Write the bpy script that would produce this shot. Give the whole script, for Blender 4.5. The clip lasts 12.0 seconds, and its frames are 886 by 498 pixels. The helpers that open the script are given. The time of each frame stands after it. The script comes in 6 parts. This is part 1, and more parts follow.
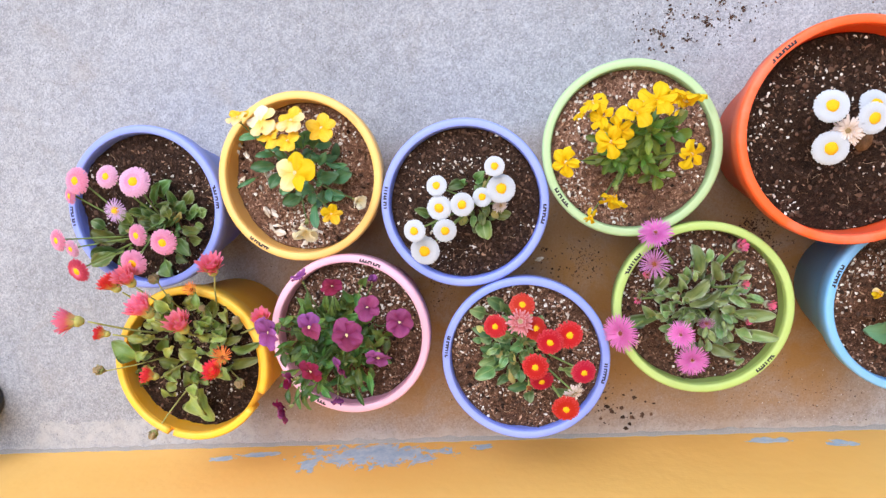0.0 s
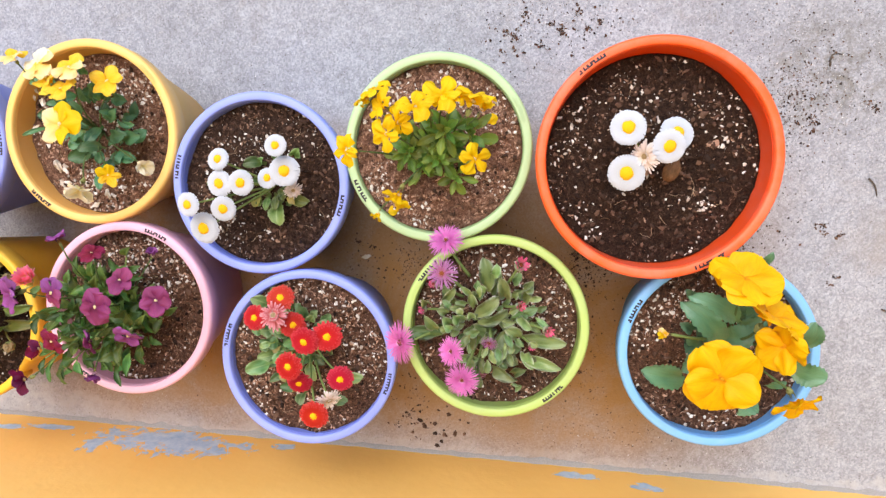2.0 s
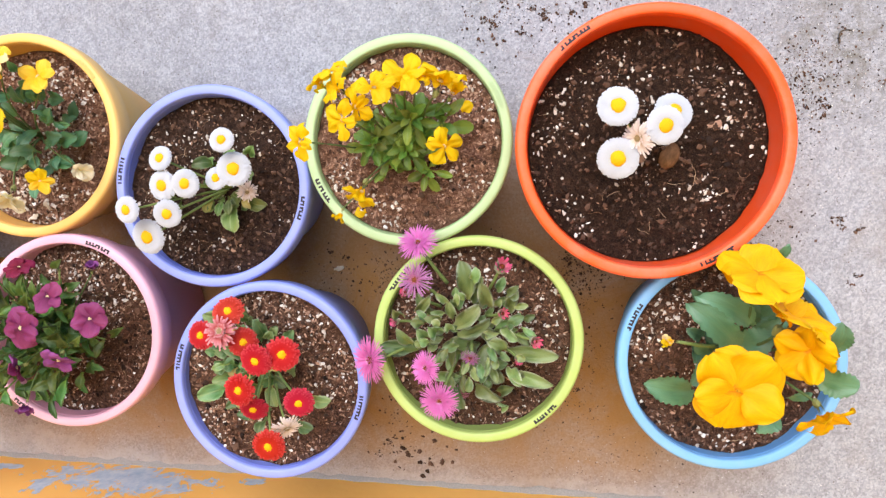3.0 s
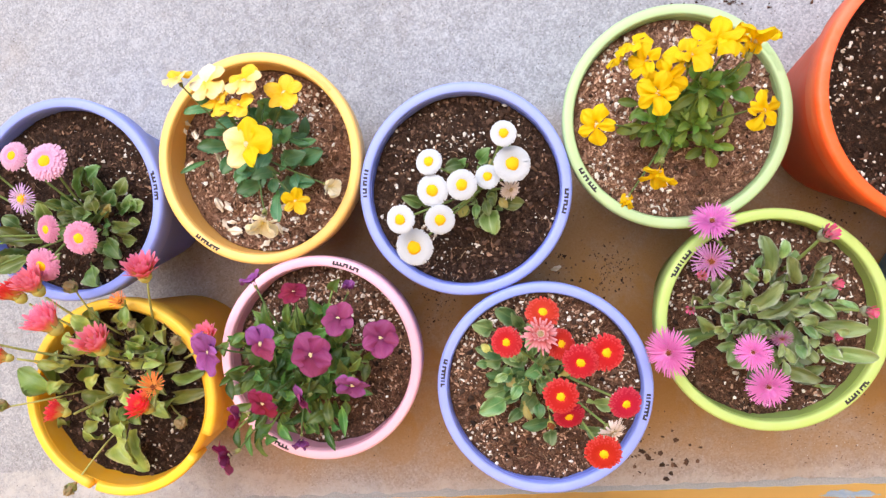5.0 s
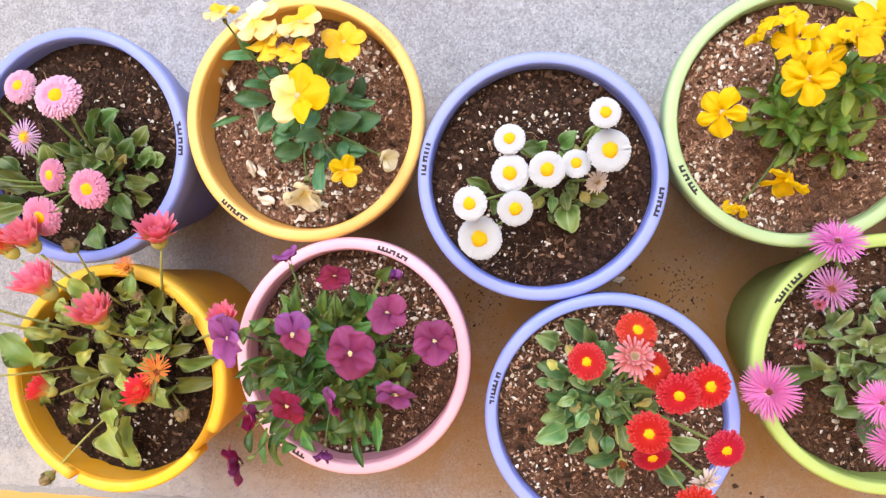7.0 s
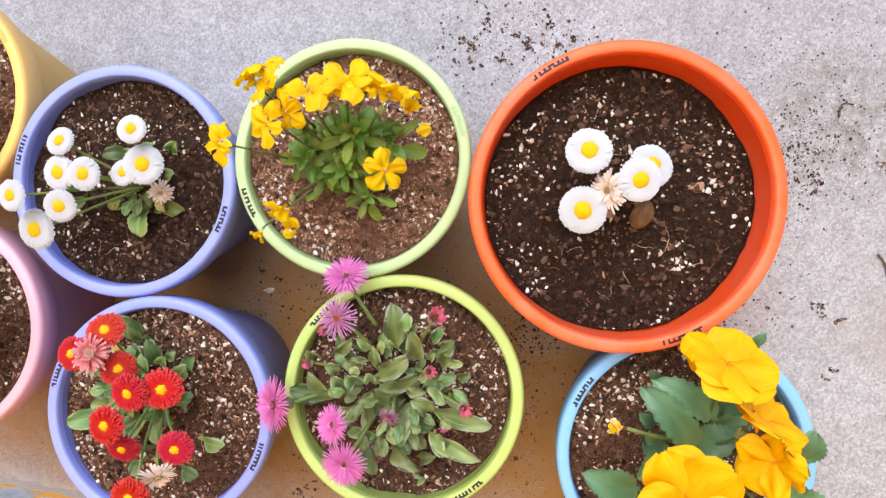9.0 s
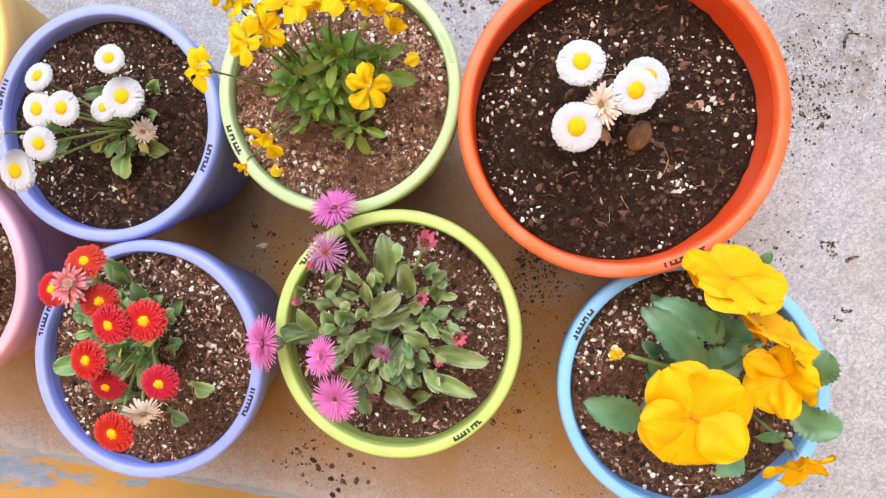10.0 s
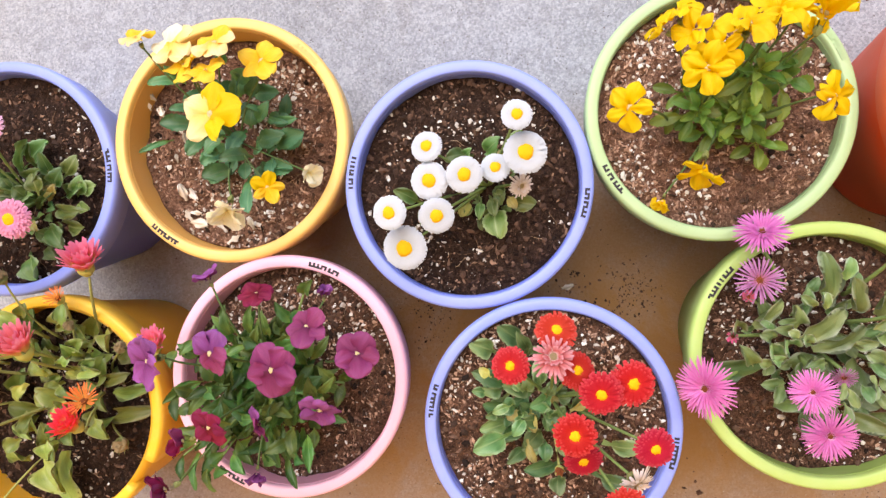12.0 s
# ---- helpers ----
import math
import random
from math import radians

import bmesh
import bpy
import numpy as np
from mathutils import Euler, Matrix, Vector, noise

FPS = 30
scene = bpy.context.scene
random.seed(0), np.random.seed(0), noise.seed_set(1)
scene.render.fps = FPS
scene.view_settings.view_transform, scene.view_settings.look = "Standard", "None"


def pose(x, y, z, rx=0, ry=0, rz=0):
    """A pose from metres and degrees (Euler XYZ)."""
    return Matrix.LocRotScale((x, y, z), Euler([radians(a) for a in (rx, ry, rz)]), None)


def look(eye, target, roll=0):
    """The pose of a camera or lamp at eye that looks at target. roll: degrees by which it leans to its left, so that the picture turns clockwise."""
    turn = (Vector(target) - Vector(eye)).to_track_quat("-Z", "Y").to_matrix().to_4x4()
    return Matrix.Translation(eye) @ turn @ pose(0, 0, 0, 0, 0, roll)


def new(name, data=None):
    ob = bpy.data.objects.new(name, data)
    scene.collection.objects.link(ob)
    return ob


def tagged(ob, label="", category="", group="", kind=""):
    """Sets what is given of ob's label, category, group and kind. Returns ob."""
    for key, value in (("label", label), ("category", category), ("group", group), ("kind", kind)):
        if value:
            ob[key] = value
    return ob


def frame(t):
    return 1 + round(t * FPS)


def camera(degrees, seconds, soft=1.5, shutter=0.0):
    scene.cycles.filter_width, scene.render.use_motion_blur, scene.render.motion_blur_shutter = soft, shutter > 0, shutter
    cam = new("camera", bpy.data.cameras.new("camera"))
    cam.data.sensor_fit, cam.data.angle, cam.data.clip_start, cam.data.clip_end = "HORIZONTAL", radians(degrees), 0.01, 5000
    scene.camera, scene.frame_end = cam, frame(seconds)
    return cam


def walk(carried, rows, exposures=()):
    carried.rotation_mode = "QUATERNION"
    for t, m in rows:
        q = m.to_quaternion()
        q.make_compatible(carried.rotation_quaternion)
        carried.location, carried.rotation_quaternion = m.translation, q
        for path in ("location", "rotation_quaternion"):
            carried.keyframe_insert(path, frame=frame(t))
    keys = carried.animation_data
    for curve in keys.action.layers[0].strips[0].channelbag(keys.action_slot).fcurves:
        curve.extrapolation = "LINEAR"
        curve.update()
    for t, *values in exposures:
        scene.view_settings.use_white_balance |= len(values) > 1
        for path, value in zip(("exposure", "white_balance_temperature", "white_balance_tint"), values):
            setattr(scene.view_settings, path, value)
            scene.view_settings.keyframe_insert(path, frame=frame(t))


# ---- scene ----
cam = camera(71.29, 12.0, soft=1.4)
PATH = [
    (0.0, 0.0836, 0.0920, 0.9145, -7.37, 6.54, -4.65),
    (0.5, 0.1099, 0.0983, 0.9196, -8.37, 6.12, -4.08),
    (1.0, 0.1643, 0.1016, 0.9202, -7.87, 5.62, -2.67),
    (1.5, 0.2327, 0.0988, 0.9031, -7.03, 5.51, 0.65),
    (2.0, 0.2979, 0.0751, 0.8415, -6.48, 5.78, 2.93),
    (2.5, 0.3232, 0.0542, 0.7906, -6.06, 5.18, 1.12),
    (2.7, 0.3257, 0.0511, 0.7760, -5.26, 5.49, 1.41),
    (4.3, 0.1865, 0.0306, 0.7546, -3.52, 6.32, -2.04),
    (4.5, 0.1488, 0.0295, 0.7558, -3.54, 6.33, -3.07),
    (5.0, 0.0650, 0.0277, 0.7593, -3.25, 6.48, -4.80),
    (5.5, 0.0171, 0.0281, 0.7460, -3.05, 6.79, -3.74),
    (6.0, -0.0105, 0.0225, 0.7160, -2.92, 7.21, -2.07),
    (6.5, -0.0218, 0.0207, 0.6946, -2.85, 7.11, -0.63),
    (6.7, -0.0194, 0.0175, 0.6805, -2.76, 6.95, -0.14),
    (8.3, 0.2291, 0.0416, 0.6810, -1.28, 5.00, 6.26),
    (8.5, 0.2721, 0.0511, 0.6849, -1.31, 4.80, 6.86),
    (9.0, 0.3500, 0.0578, 0.6864, -1.31, 4.42, 8.71),
    (9.5, 0.3868, 0.0304, 0.6784, -1.52, 4.90, 8.98),
    (10.0, 0.3708, 0.0007, 0.6690, -1.14, 5.23, 7.28),
    (10.5, 0.3131, -0.0058, 0.6674, -0.71, 5.59, 5.78),
    (11.0, 0.2326, -0.0051, 0.6688, -0.48, 6.42, 3.58),
    (11.5, 0.1349, -0.0028, 0.6690, -0.45, 6.18, 0.26),
    (12.0, 0.0572, 0.0024, 0.6694, -0.21, 6.64, -2.12),
]
walk(cam, [(t, pose(x, y, z, rx, ry, rz)) for t, x, y, z, rx, ry, rz in PATH],
     [(0.0, 1.0, 6500, 10), (1.0, 1.02, 6700, 11), (2.0, 1.06, 6950, 11), (2.5, 1.08, 6950, 11), (4.5, 1.20, 7000, 12), (5.5, 1.10, 6950, 12), (6.5, 1.12, 7050, 12), (8.5, 1.13, 7100, 12), (9.5, 1.12, 7100, 12), (10.5, 1.24, 7050, 12), (11.5, 1.30, 7150, 13), (12.0, 1.11, 7200, 13)])

# ---- world, sun, exposure ----
world = bpy.data.worlds.new("open_sky")
scene.world = world
world.use_nodes = True
wn = world.node_tree
sky = wn.nodes.new("ShaderNodeTexSky")
sky.sky_type = "NISHITA"
sky.sun_disc = False
sky.sun_elevation = radians(63)
sky.sun_rotation = radians(-25)
wn.links.new(sky.outputs[0], wn.nodes["Background"].inputs[0])
wn.nodes["Background"].inputs[1].default_value = 0.11
sun_data = bpy.data.lights.new("sun", "SUN")
sun_data.energy = 1.85
sun_data.angle = radians(60)
sun_data.color = (0.995, 0.955, 0.965)
sun = new("sun", sun_data)
sun.matrix_world = look((-0.9, 2.1, 4.5), (0, 0, 0))


# ---- materials ----
def material(name, rough=0.6, spec=0.4):
    m = bpy.data.materials.new(name)
    m.use_nodes = True
    b = m.node_tree.nodes["Principled BSDF"]
    b.inputs["Roughness"].default_value = rough
    b.inputs["Specular IOR Level"].default_value = spec
    return m, m.node_tree, b


def node(tree, kind, **values):
    n = tree.nodes.new(kind)
    for key, value in values.items():
        n.inputs[key].default_value = value
    return n


def ramp(tree, fac, stops, out=None):
    r = tree.nodes.new("ShaderNodeValToRGB")
    e = r.color_ramp.elements
    while len(e) < len(stops):
        e.new(0.5)
    for el, (pos, col) in zip(e, stops):
        el.position = pos
        el.color = (*col, 1) if len(col) == 3 else col
    tree.links.new(fac, r.inputs[0])
    if out is not None:
        tree.links.new(r.outputs[0], out)
    return r.outputs[0]


def grey(v):
    return (v, v, v)


def mixed(tree, fac, a, b, mode="MIX"):
    n = tree.nodes.new("ShaderNodeMix")
    n.data_type, n.blend_type = "RGBA", mode
    for socket, value in ((n.inputs[0], fac), (n.inputs[6], a), (n.inputs[7], b)):
        if hasattr(value, "is_output"):
            tree.links.new(value, socket)
        else:
            socket.default_value = value if isinstance(value, (int, float)) else (*value, 1)
    return n.outputs[2]


def noise_tex(tree, coords, scale, detail=4, rough=0.6, distort=0.0):
    n = node(tree, "ShaderNodeTexNoise", Scale=scale, Detail=detail, Roughness=rough, Distortion=distort)
    tree.links.new(coords, n.inputs["Vector"])
    return n.outputs["Fac"]


def bump(tree, bsdf, height, strength, distance, chain=None):
    n = node(tree, "ShaderNodeBump", Strength=strength, Distance=distance)
    tree.links.new(height, n.inputs["Height"])
    if chain is not None:
        tree.links.new(chain, n.inputs["Normal"])
    tree.links.new(n.outputs[0], bsdf.inputs["Normal"])
    return n.outputs[0]


def mathnode(tree, op, a, b=0.0, clamp=False):
    n = tree.nodes.new("ShaderNodeMath")
    n.operation, n.use_clamp = op, clamp
    for socket, value in zip(n.inputs, (a, b)):
        if hasattr(value, "is_output"):
            tree.links.new(value, socket)
        else:
            socket.default_value = value
    return n.outputs[0]


def object_coords(tree):
    return tree.nodes.new("ShaderNodeTexCoord").outputs["Object"]


def random_of(tree):
    return tree.nodes.new("ShaderNodeObjectInfo").outputs["Random"]


def concrete_material():
    m, t, b = material("worn_concrete", 0.85, 0.25)
    co = object_coords(t)
    broad = noise_tex(t, co, 2.6, 5, 0.6, 0.4)
    base = ramp(t, broad, [(0.30, (0.275, 0.286, 0.312)), (0.5, (0.320, 0.332, 0.362)), (0.72, (0.368, 0.384, 0.418))])
    grain = noise_tex(t, co, 420, 3, 0.7)
    base = mixed(t, 0.42, base, ramp(t, grain, [(0.28, grey(0.25)), (0.5, grey(0.5)), (0.75, grey(0.85))]), "OVERLAY")
    sand = t.nodes.new("ShaderNodeTexVoronoi")
    sand.inputs["Scale"].default_value = 400
    t.links.new(co, sand.inputs["Vector"])
    sandy = ramp(t, sand.outputs["Color"], [(0.15, grey(0.18)), (0.45, grey(0.48)), (0.80, grey(0.86))])
    base = mixed(t, 0.26, base, sandy, "OVERLAY")
    blotch = noise_tex(t, co, 48, 6, 0.75, 0.5)
    base = mixed(t, 0.5, base, ramp(t, blotch, [(0.34, grey(0.36)), (0.5, grey(0.5)), (0.68, grey(0.64))]), "OVERLAY")
    # pale laitance and old white paint in a ragged strip beside the wall
    sep = t.nodes.new("ShaderNodeSeparateXYZ")
    t.links.new(co, sep.inputs[0])
    rag = noise_tex(t, co, 14, 6, 0.7, 0.6)
    wide = ramp(t, mathnode(t, "ADD", mathnode(t, "MULTIPLY", sep.outputs["X"], 0.5), 0.5), [(0.115, grey(0.012)), (0.135, grey(0.055)), (0.34, grey(0.05)), (0.40, grey(0.018))])
    edge = mathnode(t, "ADD", wide, mathnode(t, "MULTIPLY", mathnode(t, "SUBTRACT", rag, 0.5), 0.06))
    strip = mathnode(t, "SUBTRACT", edge, mathnode(t, "ADD", sep.outputs["Y"], 0.3195))
    worn = ramp(t, noise_tex(t, co, 55, 5, 0.7), [(0.38, grey(0.15)), (0.6, grey(0.85))])
    base = mixed(t, mathnode(t, "MULTIPLY", ramp(t, strip, [(0.0, grey(0)), (0.004, grey(1))]), worn), base, (0.45, 0.45, 0.455))
    # dark specks of sand and pits
    pits = t.nodes.new("ShaderNodeTexVoronoi")
    pits.inputs["Scale"].default_value = 210
    t.links.new(co, pits.inputs["Vector"])
    speck = ramp(t, pits.outputs["Distance"], [(0.10, grey(1)), (0.22, grey(0))])
    thin = ramp(t, noise_tex(t, co, 60, 3), [(0.50, grey(0)), (0.62, grey(1))])
    base = mixed(t, mathnode(t, "MULTIPLY", speck, thin), base, (0.12, 0.11, 0.10))
    stain = ramp(t, noise_tex(t, co, 7, 5, 0.65, 0.8), [(0.56, grey(0)), (0.72, grey(0.45))])
    base = mixed(t, stain, base, (0.30, 0.27, 0.245))
    dx = mathnode(t, "DIVIDE", mathnode(t, "SUBTRACT", sep.outputs["X"], 0.695), 0.10)
    dy = mathnode(t, "DIVIDE", mathnode(t, "SUBTRACT", sep.outputs["Y"], 0.227), 0.09)
    spot = mathnode(t, "SUBTRACT", 1.0, mathnode(t, "ADD", mathnode(t, "MULTIPLY", dx, dx), mathnode(t, "MULTIPLY", dy, dy)), True)
    dirt = mathnode(t, "MULTIPLY", spot, ramp(t, noise_tex(t, co, 40, 6, 0.75, 0.6), [(0.42, grey(0)), (0.62, grey(1))]))
    base = mixed(t, mathnode(t, "MULTIPLY", dirt, 0.75), base, (0.15, 0.14, 0.11))
    # brown watering run-off and painted orange wall bounce light, between pots towards the wall
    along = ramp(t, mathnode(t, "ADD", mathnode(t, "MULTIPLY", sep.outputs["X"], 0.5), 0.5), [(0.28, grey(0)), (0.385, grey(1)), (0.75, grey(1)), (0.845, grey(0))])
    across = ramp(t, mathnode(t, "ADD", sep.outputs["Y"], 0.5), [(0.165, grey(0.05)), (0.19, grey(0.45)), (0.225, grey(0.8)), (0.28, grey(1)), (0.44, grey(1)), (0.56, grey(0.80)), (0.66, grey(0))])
    runoff_bounce = mathnode(t, "MULTIPLY", mathnode(t, "MULTIPLY", along, across), ramp(t, noise_tex(t, co, 11, 6, 0.7, 0.7), [(0.30, grey(0.62)), (0.58, grey(0.95))]))
    base = mixed(t, runoff_bounce, base, (0.325, 0.168, 0.052))
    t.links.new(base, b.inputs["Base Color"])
    n1 = bump(t, b, mathnode(t, "ADD", grain, mathnode(t, "MULTIPLY", sandy, 0.5)), 0.6, 0.0014)
    bump(t, b, noise_tex(t, co, 35, 4), 0.35, 0.004, n1)
    return m


def wall_material():
    m, t, b = material("yellow_wall_paint", 0.6, 0.35)
    co = object_coords(t)
    sep = t.nodes.new("ShaderNodeSeparateXYZ")
    t.links.new(co, sep.inputs[0])
    x, z = sep.outputs["X"], sep.outputs["Z"]
    base = ramp(t, noise_tex(t, co, 5, 5, 0.6), [(0.3, (0.90, 0.510, 0.130)), (0.7, (0.93, 0.555, 0.165))])
    rag = noise_tex(t, co, 38, 7, 0.72, 1.2)

    def patch(cx, cz, rx, rz):
        dx = mathnode(t, "DIVIDE", mathnode(t, "SUBTRACT", x, cx), rx)
        dz = mathnode(t, "DIVIDE", mathnode(t, "SUBTRACT", z, cz), rz)
        return mathnode(t, "SUBTRACT", 1.0, mathnode(t, "ADD", mathnode(t, "MULTIPLY", dx, dx), mathnode(t, "MULTIPLY", dz, dz)))

    shape = patch(-0.155, 0.045, 0.130, 0.046)
    for p in ((-0.338, 0.032, 0.05, 0.009), (0.414, 0.030, 0.045, 0.011), (0.51, 0.043, 0.03, 0.012), (-0.40, 0.043, 0.03, 0.01), (0.006, 0.025, 0.02, 0.012), (-0.25, 0.057, 0.02, 0.05)):
        shape = mathnode(t, "MAXIMUM", shape, patch(*p))
    chip = mathnode(t, "GREATER_THAN", mathnode(t, "ADD", shape, mathnode(t, "MULTIPLY", mathnode(t, "SUBTRACT", rag, 0.5), 5.0)), 0.42)
    chip = mathnode(t, "MULTIPLY", chip, mathnode(t, "GREATER_THAN", shape, -0.4))
    blue = ramp(t, noise_tex(t, co, 60, 5, 0.7), [(0.35, (0.33, 0.49, 0.68)), (0.55, (0.48, 0.61, 0.76)), (0.7, (0.64, 0.70, 0.76))])
    t.links.new(mixed(t, chip, base, blue), b.inputs["Base Color"])
    n1 = bump(t, b, mathnode(t, "SUBTRACT", 1.0, chip), 0.6, 0.0012)
    bump(t, b, noise_tex(t, co, 30, 4), 0.25, 0.004, n1)
    return m


def plastic_material(name, colour, dust=0.10, thin_wall=0.32):
    m, t, b = material(name, 0.42, 0.4)
    co = object_coords(t)
    cloud = noise_tex(t, co, 22, 5, 0.65)
    base = mixed(t, ramp(t, cloud, [(0.42, grey(0)), (0.75, grey(dust * 3))]), colour, tuple(0.6 * c + 0.28 for c in colour))
    fine = noise_tex(t, co, 260, 3, 0.7)
    base = mixed(t, ramp(t, fine, [(0.62, grey(0)), (0.76, grey(0.22))]), base, (0.30, 0.26, 0.22))
    t.links.new(base, b.inputs["Base Color"])
    ramp(t, cloud, [(0.3, grey(0.30)), (0.7, grey(0.50))], b.inputs["Roughness"])
    bump(t, b, fine, 0.12, 0.001)
    thin = t.nodes.new("ShaderNodeBsdfTranslucent")
    t.links.new(base, thin.inputs["Color"])
    mix = node(t, "ShaderNodeMixShader", Fac=thin_wall)
    t.links.new(b.outputs[0], mix.inputs[1])
    t.links.new(thin.outputs[0], mix.inputs[2])
    t.links.new(mix.outputs[0], t.nodes["Material Output"].inputs["Surface"])
    return m


def soil_material(name, dark, light):
    m, t, b = material(name, 0.95, 0.15)
    co = object_coords(t)
    coarse = noise_tex(t, co, 170, 7, 0.8, 0.8)
    base = ramp(t, coarse, [(0.36, dark), (0.54, tuple(0.65 * p + 0.35 * q for p, q in zip(dark, light))), (0.68, light)])
    fibre = node(t, "ShaderNodeTexNoise", Scale=230, Detail=4, Roughness=0.7, Distortion=2.5)
    t.links.new(co, fibre.inputs["Vector"])
    base = mixed(t, ramp(t, fibre.outputs["Fac"], [(0.58, grey(0)), (0.70, grey(0.55))]), base, tuple(min(1, 2.0 * c) for c in light))
    t.links.new(base, b.inputs["Base Color"])
    n1 = bump(t, b, coarse, 1.0, 0.006)
    bump(t, b, fibre.outputs["Fac"], 0.8, 0.002, n1)
    return m


def grain_material(name, a, b_):
    m, t, b = material(name, 0.9, 0.2)
    island = t.nodes.new("ShaderNodeNewGeometry").outputs["Random Per Island"]
    base = ramp(t, island, [(0.0, a), (1.0, b_)])
    base = mixed(t, 0.35, base, ramp(t, noise_tex(t, object_coords(t), 600, 3), [(0.3, grey(0.3)), (0.7, grey(0.75))]), "OVERLAY")
    t.links.new(base, b.inputs["Base Color"])
    return m


CONCRETE = concrete_material()
WALL = wall_material()
POT_COLOURS = {
    "lavender_blue_plastic": (0.27, 0.35, 0.9),
    "yellow_plastic": (0.93, 0.575, 0.165),
    "deep_yellow_plastic": (0.97, 0.57, 0.045),
    "pink_plastic": (0.90, 0.50, 0.64),
    "pale_green_plastic": (0.43, 0.62, 0.33),
    "lime_green_plastic": (0.44, 0.60, 0.175),
    "orange_plastic": (0.96, 0.125, 0.028),
    "sky_blue_plastic": (0.2, 0.5, 0.88),
    "charcoal_plastic": (0.045, 0.05, 0.06),
}
LAVENDER = plastic_material("lavender_blue_plastic", POT_COLOURS["lavender_blue_plastic"])
YELLOW_POT = plastic_material("yellow_plastic", POT_COLOURS["yellow_plastic"])
DEEP_YELLOW_POT = plastic_material("deep_yellow_plastic", POT_COLOURS["deep_yellow_plastic"])
PINK_POT = plastic_material("pink_plastic", POT_COLOURS["pink_plastic"])
GREEN_POT = plastic_material("pale_green_plastic", POT_COLOURS["pale_green_plastic"])
LIME_POT = plastic_material("lime_green_plastic", POT_COLOURS["lime_green_plastic"])
ORANGE_POT = plastic_material("orange_plastic", POT_COLOURS["orange_plastic"])
BLUE_POT = plastic_material("sky_blue_plastic", POT_COLOURS["sky_blue_plastic"])
CHARCOAL_POT = plastic_material("charcoal_plastic", POT_COLOURS["charcoal_plastic"])
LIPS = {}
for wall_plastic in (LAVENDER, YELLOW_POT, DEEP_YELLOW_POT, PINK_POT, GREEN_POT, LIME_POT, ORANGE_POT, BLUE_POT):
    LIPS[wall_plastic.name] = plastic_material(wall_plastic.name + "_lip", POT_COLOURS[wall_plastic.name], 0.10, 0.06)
INK = material("black_print", 0.6)[0]
INK.node_tree.nodes["Principled BSDF"].inputs["Base Color"].default_value = (0.025, 0.022, 0.03, 1)
SOIL_DARK = soil_material("black_potting_soil", (0.012, 0.007, 0.005), (0.105, 0.056, 0.036))
SOIL_MOIST = soil_material("moist_potting_soil", (0.014, 0.008, 0.006), (0.135, 0.074, 0.050))
SOIL_BROWN = soil_material("brown_potting_soil", (0.034, 0.017, 0.011), (0.34, 0.175, 0.112))
SOIL_RED = soil_material("red_brown_potting_soil", (0.075, 0.034, 0.022), (0.56, 0.31, 0.21))
PERLITE = grain_material("perlite", (0.44, 0.38, 0.32), (0.86, 0.85, 0.82))
CRUMB = grain_material("soil_crumb", (0.016, 0.010, 0.008), (0.15, 0.085, 0.058))
CHIP = grain_material("bark_chip", (0.10, 0.042, 0.026), (0.52, 0.33, 0.235))
DARK_CHIP = grain_material("dark_bark_chip", (0.04, 0.018, 0.011), (0.33, 0.20, 0.135))
ROOT = grain_material("root_fibre", (0.16, 0.09, 0.05), (0.50, 0.36, 0.24))
GRIT = grain_material("grit", (0.30, 0.29, 0.28), (0.72, 0.71, 0.70))


# ---- mesh helpers ----
def mesh_of(name, verts, faces, mat, uvs=None, smooth=True):
    me = bpy.data.meshes.new(name)
    me.from_pydata([tuple(v) for v in verts], [], faces)
    if smooth:
        me.polygons.foreach_set("use_smooth", [True] * len(me.polygons))
    if uvs is not None:
        layer = me.uv_layers.new(name="UVMap")
        index = np.empty(len(me.loops), dtype=np.int32)
        me.loops.foreach_get("vertex_index", index)
        layer.data.foreach_set("uv", np.asarray(uvs, dtype=np.float32)[index].ravel())
    me.materials.append(mat)
    me.update()
    return me


def part(name, me, parent, m=None, label="", kind=""):
    ob = new(name, me)
    if parent is not None:
        ob.parent = parent
    if m is not None:
        ob.matrix_basis = m
    return tagged(ob, label, kind=kind)


def thing(name, place, label, category, group=""):
    ob = new(name)
    ob.empty_display_size = 0.02
    ob.matrix_basis = place
    return tagged(ob, label, category, group)


def lathe(profile, a0=0.0, a1=360.0, steps=96, wobble=0.0):
    """Faces of a profile of (radius, z) turned about z; an arc is closed at its ends."""
    full = a1 - a0 >= 360
    n = steps if full else max(6, int(steps * (a1 - a0) / 360)) + 1
    k = len(profile)
    verts, faces = [], []
    for i in range(n):
        a = radians(a0 + (a1 - a0) * i / (n if full else n - 1))
        for r, z in profile:
            d = 1 + wobble * math.sin(2 * a + 0.7)
            verts.append((r * d * math.cos(a), r * d * math.sin(a), z))
    for i in range(n if full else n - 1):
        j = (i + 1) % n
        for p in range(k - 1):
            faces.append((i * k + p, j * k + p, j * k + p + 1, i * k + p + 1))
    if not full:
        faces.append(tuple(range(k)))
        faces.append(tuple((n - 1) * k + p for p in reversed(range(k))))
    return verts, faces


